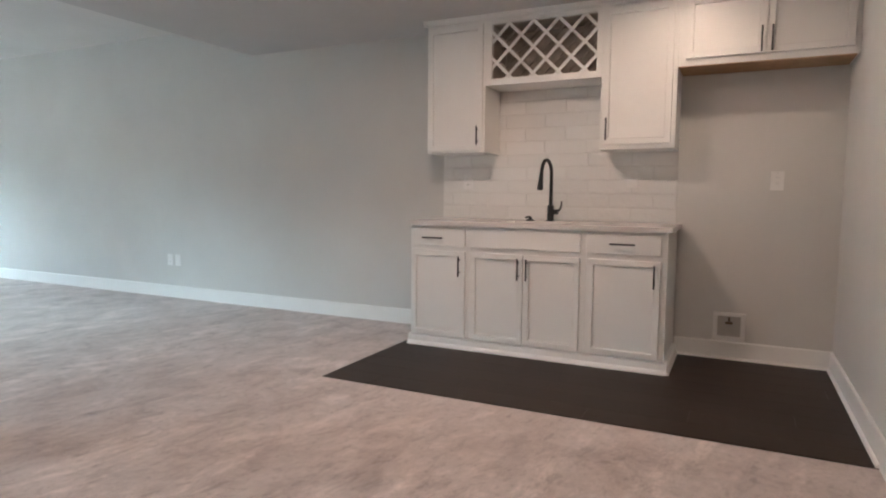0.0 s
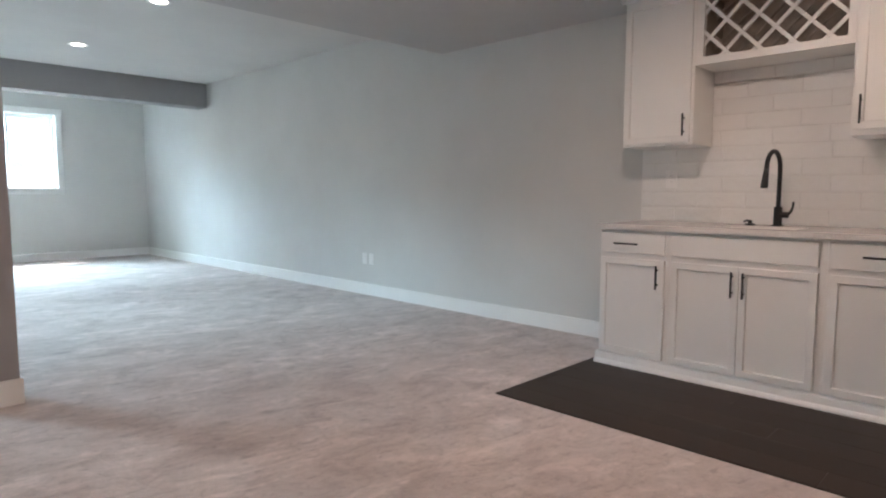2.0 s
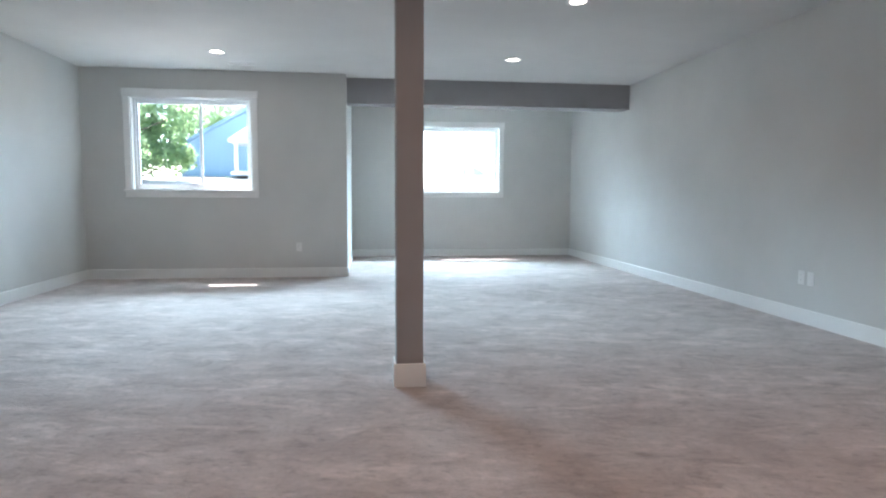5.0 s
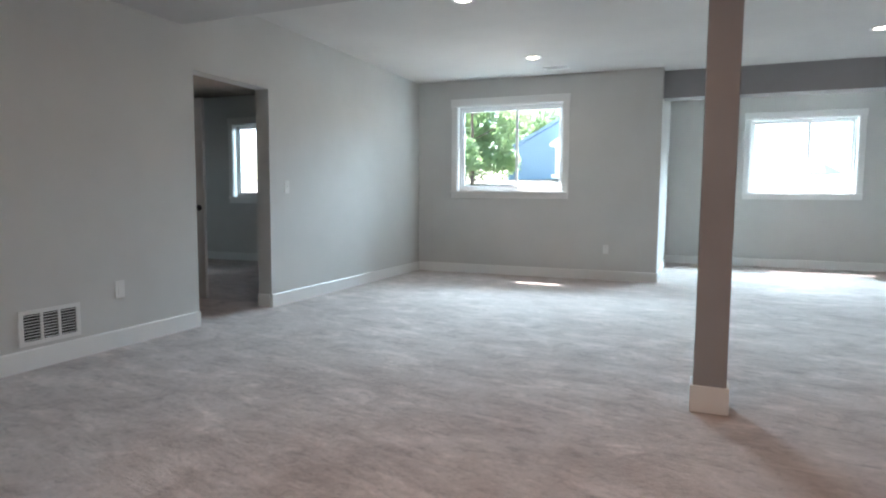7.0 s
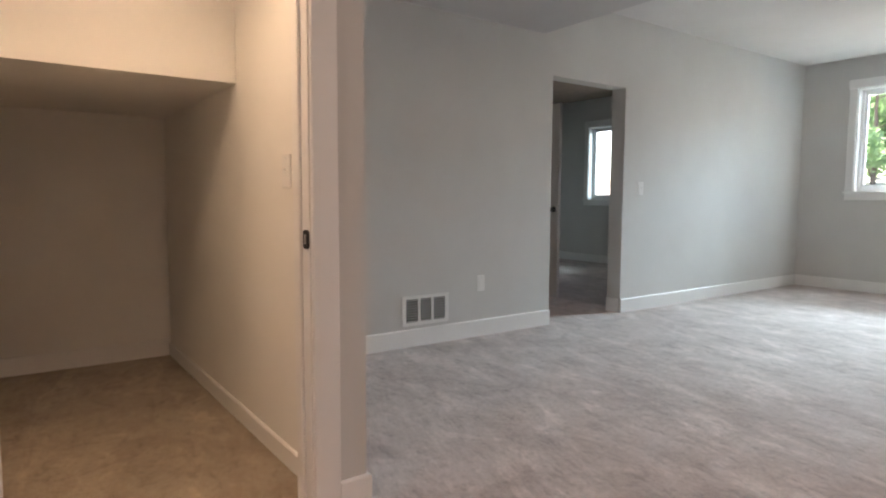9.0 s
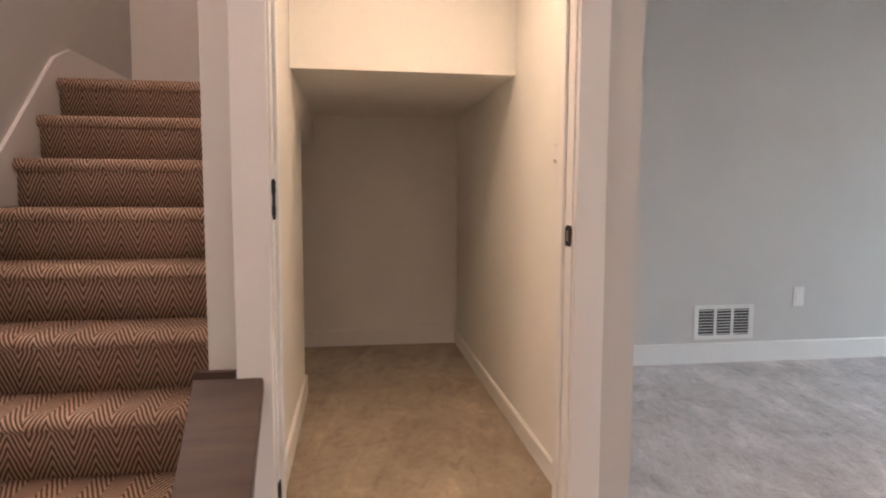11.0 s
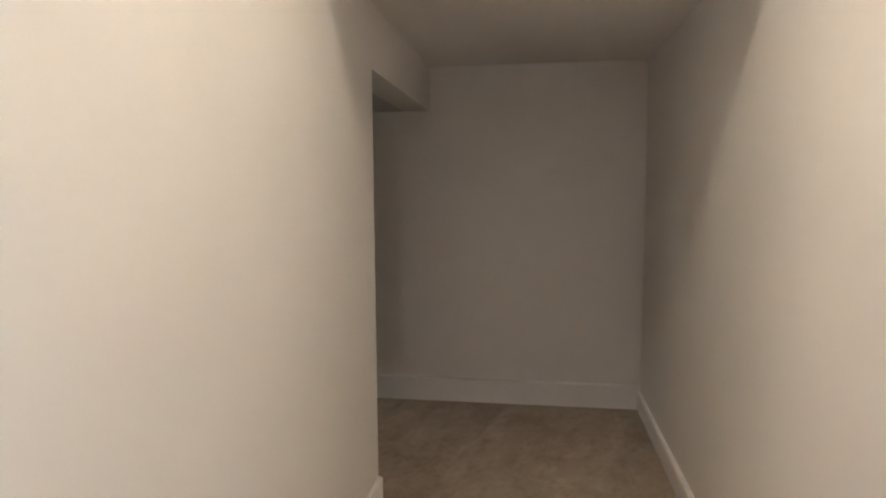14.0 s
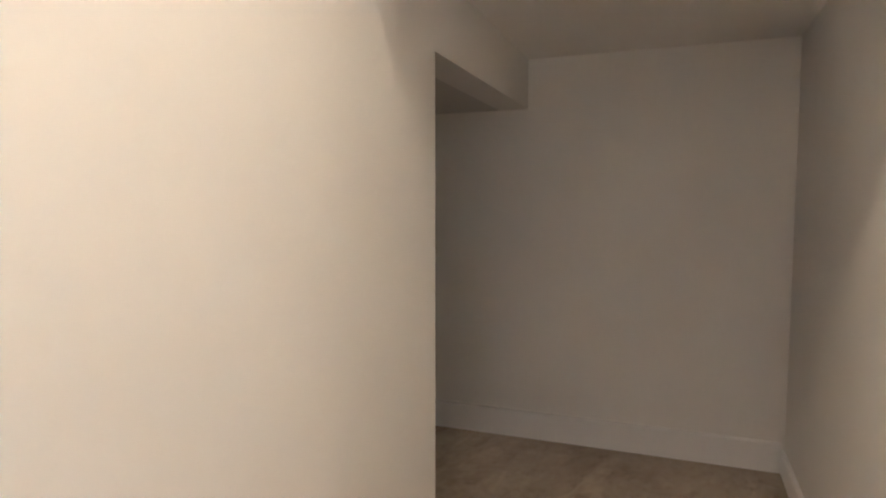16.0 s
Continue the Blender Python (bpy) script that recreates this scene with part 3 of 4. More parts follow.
# ---- the post ----
post = thing("support_post", "square dark grey boxed support post with a baseboard collar", "post", at=(1.06, 4.39, 0))
part("shaft", boxes((-0.076, 0.076, -0.076, 0.076, 0, ZD + 0.304), bevel=0.003), POSTPAINT, post)
for x0, x1, y0, y1 in ((-0.090, 0.090, -0.090, -0.0765), (-0.090, 0.090, 0.0765, 0.090), (-0.090, -0.0765, -0.0765, 0.0765), (0.0765, 0.090, -0.0765, 0.0765)):
    part("collar_board", boxes((x0, x1, y0, y1, 0, 0.135), bevel=0.003), TRIM, post)


# ---- recessed lamps, vents, plates ----
def can(x, y, z, lens):
    c = thing("recessed_light", "round white recessed ceiling light, lit", "ceiling light", "recessed ceiling lights", (x, y, z))
    bm = bmesh.new()
    n = 32
    rings = []
    for r, dz in ((0.098, 0.0), (0.098, -0.004), (0.090, -0.007), (0.070, -0.006), (0.062, 0.0)):
        rings.append([bm.verts.new((r * math.cos(2 * math.pi * k / n), r * math.sin(2 * math.pi * k / n), dz)) for k in range(n)])
    for a, b in zip(rings, rings[1:]):
        for k in range(n):
            bm.faces.new((a[k], a[(k + 1) % n], b[(k + 1) % n], b[k]))
    bmesh.ops.recalc_face_normals(bm, faces=bm.faces)
    part("trim_ring", bm, CANTRIM, c, smooth=True)
    bm = bmesh.new()
    bmesh.ops.create_circle(bm, cap_ends=True, segments=32, radius=0.064, matrix=Matrix.Translation((0, 0, -0.0012)))
    part("lens", bm, lens, c, "glowing lens")


for p in CANS_MAIN:
    can(*p, LENS_COOL)
for p in CANS_BAR + [CAN_CLOSET]:
    can(*p, LENS_WARM)
# fixtures for the two unseen lamps
for p in (FILL_STAIR, FILL_ROOM):
    can(*p, LENS_COOL)

reg = thing("ceiling_register", "white slotted air register in the ceiling", "air vent", at=(-0.68, 8.75, ZC))
part("frame", boxes((-0.15, 0.15, -0.065, -0.045, -0.006, 0), (-0.15, 0.15, 0.045, 0.065, -0.006, 0), (-0.15, -0.13, -0.045, 0.045, -0.006, 0), (0.13, 0.15, -0.045, 0.045, -0.006, 0)), PLASTIC, reg)
# near-black sheet in place of the shaded duct behind the slats
part("duct_shade", boxes((-0.13, 0.13, -0.045, 0.045, -0.0015, 0)), SLOT, reg)
for k in range(5):
    part("slat", boxes((-0.13, 0.13, -0.040 + k * 0.018, -0.032 + k * 0.018, -0.005, -0.0016)), PLASTIC, reg)


def plate(name, label, category, m, w, h, kind):
    """A wall plate in the x-z plane facing -y, at the pose m."""
    p = thing(name, label, category)
    part("cover_plate", boxes((-w / 2, w / 2, -0.006, 0, -h / 2, h / 2), bevel=0.002), PLASTIC, p)
    if kind == "outlet":
        for s in (-1, 1):
            f = part("socket", boxes((-0.017, 0.017, -0.0075, -0.006, s * 0.020 - 0.014, s * 0.020 + 0.014), bevel=0.0006), PLASTIC, p)
            part("slot", boxes((-0.008, -0.006, -0.0078, -0.0075, s * 0.020 - 0.002, s * 0.020 + 0.007), (0.006, 0.008, -0.0078, -0.0075, s * 0.020 - 0.002, s * 0.020 + 0.007)), SLOT, f)
    elif kind == "switch":
        part("toggle", prism([(-0.006, -0.006), (-0.018, 0.004), (-0.018, 0.010), (-0.006, 0.006)], "x", -0.004, 0.004), PLASTIC, p)
    elif kind == "rocker":
        part("rocker", prism([(-0.006, -0.033), (-0.010, -0.033), (-0.0075, 0.033), (-0.006, 0.033)], "x", -0.0165, 0.0165), PLASTIC, p)
    part("screw", boxes((-0.0025, 0.0025, -0.0066, -0.006, h / 2 - 0.016, h / 2 - 0.011)), STEEL, p)
    p.matrix_world = m
    return p


tagged(plate("outlet", "white wall outlet low on the greige wall", "outlet", pose(XR, 5.757, 0.392, 0, 0, -90), 0.074, 0.118, "outlet"), group="paired wall outlets")
tagged(plate("outlet", "white blank media plate low on the greige wall", "wall plate", pose(XR, 5.645, 0.392, 0, 0, -90), 0.074, 0.118, "rocker"), group="paired wall outlets")
plate("outlet", "white outlet on the plain wall of the appliance niche", "outlet", pose(XR, 0.250, 1.194, 0, 0, -90), 0.078, 0.122, "outlet")
plate("outlet", "white outlet set in the tile backsplash", "outlet", pose(XR - 0.0095, 2.394, 1.189, 0, 0, -90), 0.078, 0.118, "outlet")
plate("outlet", "white switch plate set in the tile backsplash", "switch", pose(XR - 0.0095, 1.140, 1.204, 0, 0, -90), 0.078, 0.118, "rocker")
plate("outlet", "white wall plate low on the greige wall", "outlet", pose(XL, 4.137, 0.405, 0, 0, 90), 0.074, 0.122, "rocker")
plate("light_switch", "white light switch beside the doorway", "switch", pose(XL, 6.053, 1.148, 0, 0, 90), 0.074, 0.122, "switch")
plate("light_switch", "white toggle switch on the closet wall", "switch", pose(-1.345, YC1, 1.150, 0, 0, 0), 0.080, 0.124, "switch")
plate("outlet", "small white outlet low on the window wall", "outlet", pose(-0.075, YF, 0.400, 0, 0, 0), 0.070, 0.114, "outlet")

# return air grille: three banks of louvres
v = thing("return_grille", "white steel return-air grille with three louvred banks", "air vent")
gy, gz = 0.398, 0.215
part("frame", boxes((-gy / 2, gy / 2, -0.008, 0, gz / 2 - 0.026, gz / 2), (-gy / 2, gy / 2, -0.008, 0, -gz / 2, -gz / 2 + 0.026),
                    (-gy / 2, -gy / 2 + 0.030, -0.008, 0, -gz / 2 + 0.026, gz / 2 - 0.026), (gy / 2 - 0.030, gy / 2, -0.008, 0, -gz / 2 + 0.026, gz / 2 - 0.026),
                    (-0.066, -0.048, -0.008, 0, -gz / 2 + 0.026, gz / 2 - 0.026), (0.048, 0.066, -0.008, 0, -gz / 2 + 0.026, gz / 2 - 0.026), bevel=0.0012), PLASTIC, v)
# near-black sheet stands for the shade behind the louvres
part("duct_shade", boxes((-gy / 2 + 0.02, gy / 2 - 0.02, -0.001, 0, -gz / 2 + 0.02, gz / 2 - 0.02)), SLOT, v)
for a, b in ((-0.169, -0.066), (-0.048, 0.048), (0.066, 0.169)):
    for k in range(9):
        z = -gz / 2 + 0.0345 + k * 0.0182
        part("louvre", prism([(-0.0075, z - 0.0020), (-0.0065, z - 0.0026), (-0.0030, z + 0.0014), (-0.0040, z + 0.0020)], "x", a, b), PLASTIC, v)
part("screw", boxes((-gy / 2 + 0.010, -gy / 2 + 0.016, -0.0095, -0.008, -0.003, 0.003)), STEEL, v)
v.matrix_world = pose(XL, 3.632, 0.255, 0, 0, 90)

# water supply box in the appliance niche
wb = thing("supply_box", "white recessed water supply box with a brass valve", "valve box")
part("frame", boxes((-0.098, 0.098, -0.010, 0, 0.068, 0.094), (-0.098, 0.098, -0.010, 0, -0.094, -0.068), (-0.098, -0.070, -0.010, 0, -0.068, 0.068), (0.070, 0.098, -0.010, 0, -0.068, 0.068), bevel=0.002), PLASTIC, wb)
# flat sheet; the shade of the recess is put into its darker plastic
part("recess", boxes((-0.070, 0.070, -0.0015, 0, -0.068, 0.068)), plain("shaded_plastic", (0.42, 0.40, 0.37), 0.6), wb)
bm = bmesh.new()
rod(bm, (0.0, -0.006, 0.062), (0.0, -0.006, 0.015), 0.006)
rod(bm, (0.0, -0.006, 0.028), (0.0, -0.030, 0.028), 0.007)
rod(bm, (-0.022, -0.012, 0.024), (0.022, -0.012, 0.024), 0.009)
part("valve", bm, BRASS, wb, "dark brass valve", smooth=False)
wb.matrix_world = pose(XR, 0.487, 0.227, 0, 0, -90)


# ---- wet bar ----
def pull(parent, p, q, out=0.030):
    """A slim black bar pull on a face that looks to -x; p and q are the bar's ends on the face (x, y, z)."""
    p, q = Vector(p), Vector(q)
    d = (q - p).normalized()
    bm = bmesh.new()
    o = Vector((-out, 0, 0))
    rod(bm, p + o - d * 0.004, q + o + d * 0.004, 0.0055, 12)
    for s in (p + d * 0.022, q - d * 0.022):
        rod(bm, s, s + o, 0.0045, 10)
    part("handle", bm, BLACK, parent, "slim matte black bar pull")


def shaker(name, parent, x, y0, y1, z0, z1, rail=0.052, depth=0.019):
    """A shaker door on a face at x: four rails round a sunken panel, as one door."""
    bm = boxes((x - depth, x, y0, y1, z0, z1))
    bm.faces.ensure_lookup_table()
    bm.normal_update()
    front = min(bm.faces, key=lambda f: f.calc_center_median().x)
    bmesh.ops.inset_region(bm, faces=[front], thickness=rail)
    bmesh.ops.inset_region(bm, faces=[front], thickness=0.003, depth=0)
    bmesh.ops.translate(bm, verts=front.verts, vec=(depth * 0.68, 0, 0))
    bmesh.ops.recalc_face_normals(bm, faces=bm.faces)
    edges = [e for e in bm.edges if all(abs(v.co.x - (x - depth)) < 1e-5 for v in e.verts)]
    bmesh.ops.bevel(bm, geom=edges, offset=0.0016, segments=1, affect="EDGES")
    return part(name, bm, CABINET, parent)


FB = 3.958   # base cabinet faces
FU = 4.239   # upper cabinet faces


def base_unit(y0, y1, front, label):
    c = thing("base_cabinet", label, "cabinet", "wet bar base cabinets")
    part("body", boxes((FB, XR - 0.018, y0, y1, 0.0, 0.872), bevel=0.001), CABINET, c)
    ya, yb = y0 + front[0], y1 - front[1]
    drawer = part("drawer_front", boxes((FB - 0.019, FB, ya, yb, 0.728, 0.856), bevel=0.002), CABINET, c)
    return c, drawer, ya, yb


c, dr, ya, yb = base_unit(2.125, 2.585, (0.030, 0.012), "white shaker base cabinet with one drawer and one door")
pull(dr, (FB - 0.019, 2.318, 0.786), (FB - 0.019, 2.466, 0.786))
dd = shaker("door", c, FB, ya, yb, 0.088, 0.694)
pull(dd, (FB - 0.019, 2.192, 0.528), (FB - 0.019, 2.192, 0.660))
c, dr, ya, yb = base_unit(1.322, 2.1245, (0.036, 0.012), "white shaker sink cabinet with a false drawer front")
dd = shaker("door", c, FB, ya, 1.731, 0.088, 0.694)
pull(dd, (FB - 0.019, 1.704, 0.530), (FB - 0.019, 1.704, 0.664))
dd = shaker("door", c, FB, 1.736, yb, 0.088, 0.694)
pull(dd, (FB - 0.019, 1.764, 0.530), (FB - 0.019, 1.764, 0.664))
c, dr, ya, yb = base_unit(0.833, 1.3215, (0.036, 0.014), "white shaker base cabinet with a drawer and exposed end panel")
pull(dr, (FB - 0.019, 1.023, 0.793), (FB - 0.019, 1.165, 0.793))
dd = shaker("door", c, FB, ya, yb, 0.088, 0.694)
pull(dd, (FB - 0.019, 0.902, 0.536), (FB - 0.019, 0.902, 0.668))

bp = [(0, 0), (0.034, 0), (0.033, 0.012), (0.026, 0.024), (0.018, 0.030), (0.016, 0.064), (0.010, 0.072), (0, 0.078)]
bt = thing("toe_moulding", "white stepped base moulding round the bar cabinets", "moulding")
part("front_moulding", prism([(FB - a, 0.004 + z) for a, z in bp], "y", 0.815, 2.60), TRIM, bt)
part("end_moulding", prism([(0.833 - a, 0.004 + z) for a, z in bp], "x", FB - 0.017, XR - 0.018), TRIM, bt)

# counter with a sink cut-out
SY0, SY1, SX0, SX1 = 1.50, 1.93, 4.03, 4.33
ct = thing("countertop", "pale speckled quartz countertop on the bar cabinets", "countertop")
part("slab", boxes((3.918, SX0, 0.808, 2.602, 0.873, 0.903), (SX1, XR - 0.001, 0.808, 2.602, 0.873, 0.903), (SX0, SX1, 0.808, SY0, 0.873, 0.903), (SX0, SX1, SY1, 2.602, 0.873, 0.903)), QUARTZ, ct)
sk = thing("bar_sink", "small stainless undermount bar sink", "sink")
part("basin", boxes((SX0 - 0.01, SX1 + 0.01, SY0 - 0.01, SY1 + 0.01, 0.700, 0.706), (SX0 - 0.01, SX0, SY0 - 0.01, SY1 + 0.01, 0.706, 0.8725), (SX1, SX1 + 0.01, SY0 - 0.01, SY1 + 0.01, 0.706, 0.8725),
                    (SX0, SX1, SY0 - 0.01, SY0, 0.706, 0.8725), (SX0, SX1, SY1, SY1 + 0.01, 0.706, 0.8725)), STEEL, sk)
bm = bmesh.new()
rod(bm, (4.18, 1.715, 0.706), (4.18, 1.715, 0.709), 0.04, 24)
part("drain", bm, STEEL, sk)

# faucet
fa = thing("faucet", "matte black gooseneck pull-down faucet on the counter", "faucet", at=(4.42, 1.690, 0.903))
bm = bmesh.new()
rod(bm, (0, 0, 0), (0, 0, 0.008), 0.031, 24)
rod(bm, (0, 0, 0.008), (0, 0, 0.115), 0.023, 24)
part("base_body", bm, BLACK, fa, smooth=False)
line = [(0, 0, 0.10), (0, 0, 0.2), (0, 0, 0.30)]
rr = 0.092
for k in range(1, 15):
    a = math.pi * k / 14 * 1.04
    line.append((-rr + rr * math.cos(a), 0.10 * (rr - rr * math.cos(a)), 0.335 + rr * 1.08 * math.sin(a)))
part("spout", tube(line, 0.0125, 14), BLACK, fa, smooth=True)
ex, ey, ez = line[-1]
part("spray_head", tube([(ex, ey, ez + 0.012), (ex - 0.004, ey + 0.003, ez - 0.03), (ex - 0.008, ey + 0.006, ez - 0.085), (ex - 0.009, ey + 0.007, ez - 0.10)], [0.0135, 0.016, 0.020, 0.018], 16), BLACK, fa, smooth=True)
bm = bmesh.new()
rod(bm, (0, -0.015, 0.068), (0, -0.055, 0.068), 0.018, 18)
hnd = part("handle_hub", bm, BLACK, fa)
part("lever", tube([(0, -0.050, 0.072), (-0.002, -0.068, 0.085), (-0.003, -0.078, 0.115), (-0.003, -0.080, 0.145)], [0.010, 0.008, 0.006, 0.005], 10), BLACK, hnd, smooth=True)
sd = thing("air_switch", "low black deck button beside the faucet", "deck button", at=(4.40, 1.835, 0.903))
bm = bmesh.new()
rod(bm, (0, 0, 0), (0, 0, 0.012), 0.028, 20)
rod(bm, (0, 0, 0.012), (0, 0, 0.030), 0.012, 16)
part("button", bm, BLACK, sd)
part("lip", tube([(0, 0, 0.026), (-0.02, 0.014, 0.030), (-0.035, 0.026, 0.022)], [0.008, 0.007, 0.006], 10), BLACK, sd, smooth=True)


# upper cabinets
def upper(y0, y1, doors, label, z0=1.395, z1=2.322, pulls=()):
    c = thing("wall_cabinet", label, "cabinet", "wet bar wall cabinets")
    part("body", boxes((FU, XR, y0, y1, z0, z1), bevel=0.001), CABINET, c)
    for (a, b, lo, hi), (py, p0, p1) in zip(doors, pulls):
        dd = shaker("door", c, FU, a, b, lo, hi, rail=0.055)
        pull(dd, (FU - 0.019, py, p0), (FU - 0.019, py, p1))
    return c


upper(2.139, 2.602, [(2.156, 2.590, 1.410, 2.300)], "white shaker wall cabinet with a black bar pull", pulls=[(2.186, 1.452, 1.578)])
upper(0.846, 1.318, [(0.872, 1.300, 1.425, 2.300)], "white shaker wall cabinet beside the wine rack", pulls=[(1.272, 1.458, 1.594)])
fc = upper(YS + 0.001, 0.845, [(0.362, 0.800, 1.938, 2.300), (-0.080, 0.357, 1.938, 2.300)], "white two-door cabinet over the empty appliance niche", z0=1.897, pulls=[(0.386, 1.946, 2.085), (0.331, 1.946, 2.085)])
part("raw_underside", boxes((FU + 0.004, XR - 0.002, YS + 0.014, 0.843, 1.891, 1.8968)), RAWWOOD, fc, "bare brown plywood underside")

# wine rack
wr = thing("wine_rack", "white lattice wine rack between the wall cabinets", "wine rack")
RY0, RY1, RZ0, RZ1 = 1.3185, 2.1385, 1.868, 2.322
part("rack_box", boxes((FU, XR, RY0, RY0 + 0.034, RZ0, RZ1), (FU, XR, RY1 - 0.045, RY1, RZ0, RZ1), (FU, XR, RY0 + 0.034, RY1 - 0.045, RZ0, RZ0 + 0.045),
                       (FU, XR, RY0 + 0.034, RY1 - 0.045, RZ1 - 0.03, RZ1)), CABINET, wr)
part("back_panel", boxes((XR - 0.02, XR - 0.001, RY0 + 0.034, RY1 - 0.045, RZ0 + 0.045, RZ1 - 0.03)), RACKSHADE, wr, "back panel coloured grey-brown for the rack's unlit inside")
# thin sheets added to darken the rack's inside
for a, b in ((RY0 + 0.0345, RY0 + 0.038), (RY1 - 0.049, RY1 - 0.0455)):
    part("side_shade", boxes((FU + 0.03, XR - 0.021, a, b, RZ0 + 0.046, RZ1 - 0.031)), RACKSHADE, wr)
for a, b in ((RZ0 + 0.0452, RZ0 + 0.048), (RZ1 - 0.034, RZ1 - 0.0302)):
    part("shelf_shade", boxes((FU + 0.03, XR - 0.021, RY0 + 0.039, RY1 - 0.050, a, b)), RACKSHADE, wr)
LY0, LY1, LZ0, LZ1 = RY0 + 0.034, RY1 - 0.045, RZ0 + 0.045, RZ1 - 0.03


def lattice(c0, sign, x0, x1, w, m=None):
    """A diagonal slat y - sign * z = c0, cut to the rack's opening, from x0 to x1 deep."""
    h = w / 2 * math.sqrt(2)
    pts = []
    for off in (-h, h):
        cc = c0 + off
        seg = []
        for z in (LZ0, LZ1):
            y = cc + sign * z
            if LY0 - 1e-9 <= y <= LY1 + 1e-9:
                seg.append((y, z))
        for y in (LY0, LY1):
            z = (y - cc) / sign
            if LZ0 < z < LZ1:
                seg.append((y, z))
        if len(seg) < 2:
            return
        seg = sorted(seg, key=lambda s: s[1])[:1] + sorted(seg, key=lambda s: s[1])[-1:]
        pts.append(seg)
    outline = [pts[0][0], pts[0][1], pts[1][1], pts[1][0]]
    part("lattice_slat", prism(outline, "x", x0, x1), m or CABINET, wr)


step = 0.178
for k in range(-4, 9):
    lattice(LY0 - LZ0 + 0.062 + (k - 2) * step, 1, FU + 0.006, FU + 0.016, 0.021)
    lattice(LY0 + LZ0 + 0.110 + k * step, -1, FU + 0.017, FU + 0.027, 0.021)
    lattice(LY0 - LZ0 + 0.062 + (k - 2) * step, 1, FU + 0.17, FU + 0.18, 0.021, RACKSHADE)
    lattice(LY0 + LZ0 + 0.110 + k * step, -1, FU + 0.181, FU + 0.191, 0.021, RACKSHADE)

cp = [(0, 0), (0.012, 0.0), (0.014, 0.012), (0.026, 0.026), (0.030, 0.037), (0, 0.037)]
cm = thing("crown_moulding", "white crown moulding along the tops of the wall cabinets", "moulding")
part("front_crown", prism([(FU - a, 2.3225 + z) for a, z in cp], "y", YS + 0.001, 2.63), CABINET, cm)
part("crown_top", boxes((FU, XR, YS + 0.001, 2.602, 2.3225, 2.357)), CABINET, cm)
part("end_crown", prism([(2.602 + a, 2.3225 + z) for a, z in cp], "x", FU - 0.028, XR), CABINET, cm)

# ---- outdoors ----
GROUND = plain("pale_dry_ground", (0.42, 0.38, 0.32), 0.95, spread=0.2, scale=0.6, grain=0.3)


def rise(y):
    """Height of the yard, which climbs away from the house."""
    return -0.12 + 2.5 * min(1.0, max(0.0, (y - 13.0) / 32.0))


gm = bmesh.new()
cols = [-400, -60, -7.4, XB - T, 4.71, 60, 400]
rowy = [-300, 9.34, 12.06, 13.0, 21.0, 29.0, 37.0, 45.0, 400]
gv = {(x, y): gm.verts.new((x, y, rise(y))) for x in cols for y in rowy}
for x, x2 in zip(cols, cols[1:]):
    for y, y2 in zip(rowy, rowy[1:]):
        if (-8 < x < 4.7 and y < 9) or (XB - T - 0.01 < x < 4.7 and y < 12):
            continue
        gm.faces.new((gv[x, y], gv[x2, y], gv[x2, y2], gv[x, y2]))
bmesh.ops.delete(gm, geom=[q for q in gm.verts if not q.link_faces], context="VERTS")
setting("ground", gm, GROUND, "bright pale dry yard rising outside the windows", "ground")
SIDING = plain("blue_siding", (0.28, 0.42, 0.56), 0.7)
SHINGLE = plain("slate_blue_shingle", (0.24, 0.36, 0.50), 0.85, spread=0.25, scale=3)
WHITE_EXT = plain("exterior_white", (0.78, 0.78, 0.77), 0.6)


def far_house(m, label):
    h = thing("house", label, "house")
    hw = part("wall", prism([(-4.5, 0), (4.5, 0), (4.5, 2.0), (0, 4.45), (-4.5, 2.0)], "y", 0, 9), SIDING, h)
    part("roof", prism([(-5.0, 1.72), (0, 4.45), (5.0, 1.72), (5.0, 1.95), (0, 4.68), (-5.0, 1.95)], "y", -0.4, 9.4), SHINGLE, h)
    po = part("porch", boxes((-0.6, 2.6, -3.0, 0, 0, 0.25)), WHITE_EXT, h)
    part("porch_roof", prism([(-0.7, 2.3), (0.95, 3.4), (2.6, 2.3), (2.6, 2.1), (-0.7, 2.1)], "y", -3.2, 0), WHITE_EXT, po)
    for x in (-0.25, 2.2):
        part("porch_post", boxes((x - 0.1, x + 0.1, -3.0, -2.8, 0.25, 2.1)), WHITE_EXT, po)
    h.matrix_world = m
    return h


far_house(pose(-7.3, 45.0, rise(45)), "blue-sided neighbouring house with a gable roof and white porch")

LEAF, lnt, ls = mat("leaf")
geo = lnt.nodes.new("ShaderNodeNewGeometry")
lnt.links.new(ramp(lnt, geo.outputs["Random Per Island"], [(0.0, (0.08, 0.15, 0.06)), (0.6, (0.15, 0.24, 0.10)), (1.0, (0.26, 0.34, 0.17))]), ls.inputs["Base Color"])
ls.inputs["Roughness"].default_value = 0.6
ls.inputs["Transmission Weight"].default_value = 0.0
BARK = plain("bark", (0.11, 0.08, 0.06), 0.95, spread=0.3, scale=6, grain=0.5)


shine = lnt.nodes.new("ShaderNodeBsdfTranslucent")
shine.inputs[0].default_value = (0.34, 0.48, 0.24, 1)
both = lnt.nodes.new("ShaderNodeMixShader")
both.inputs[0].default_value = 0.65
lnt.links.new(ls.outputs[0], both.inputs[1])
lnt.links.new(shine.outputs[0], both.inputs[2])
lnt.links.new(both.outputs[0], lnt.nodes["Material Output"].inputs[0])


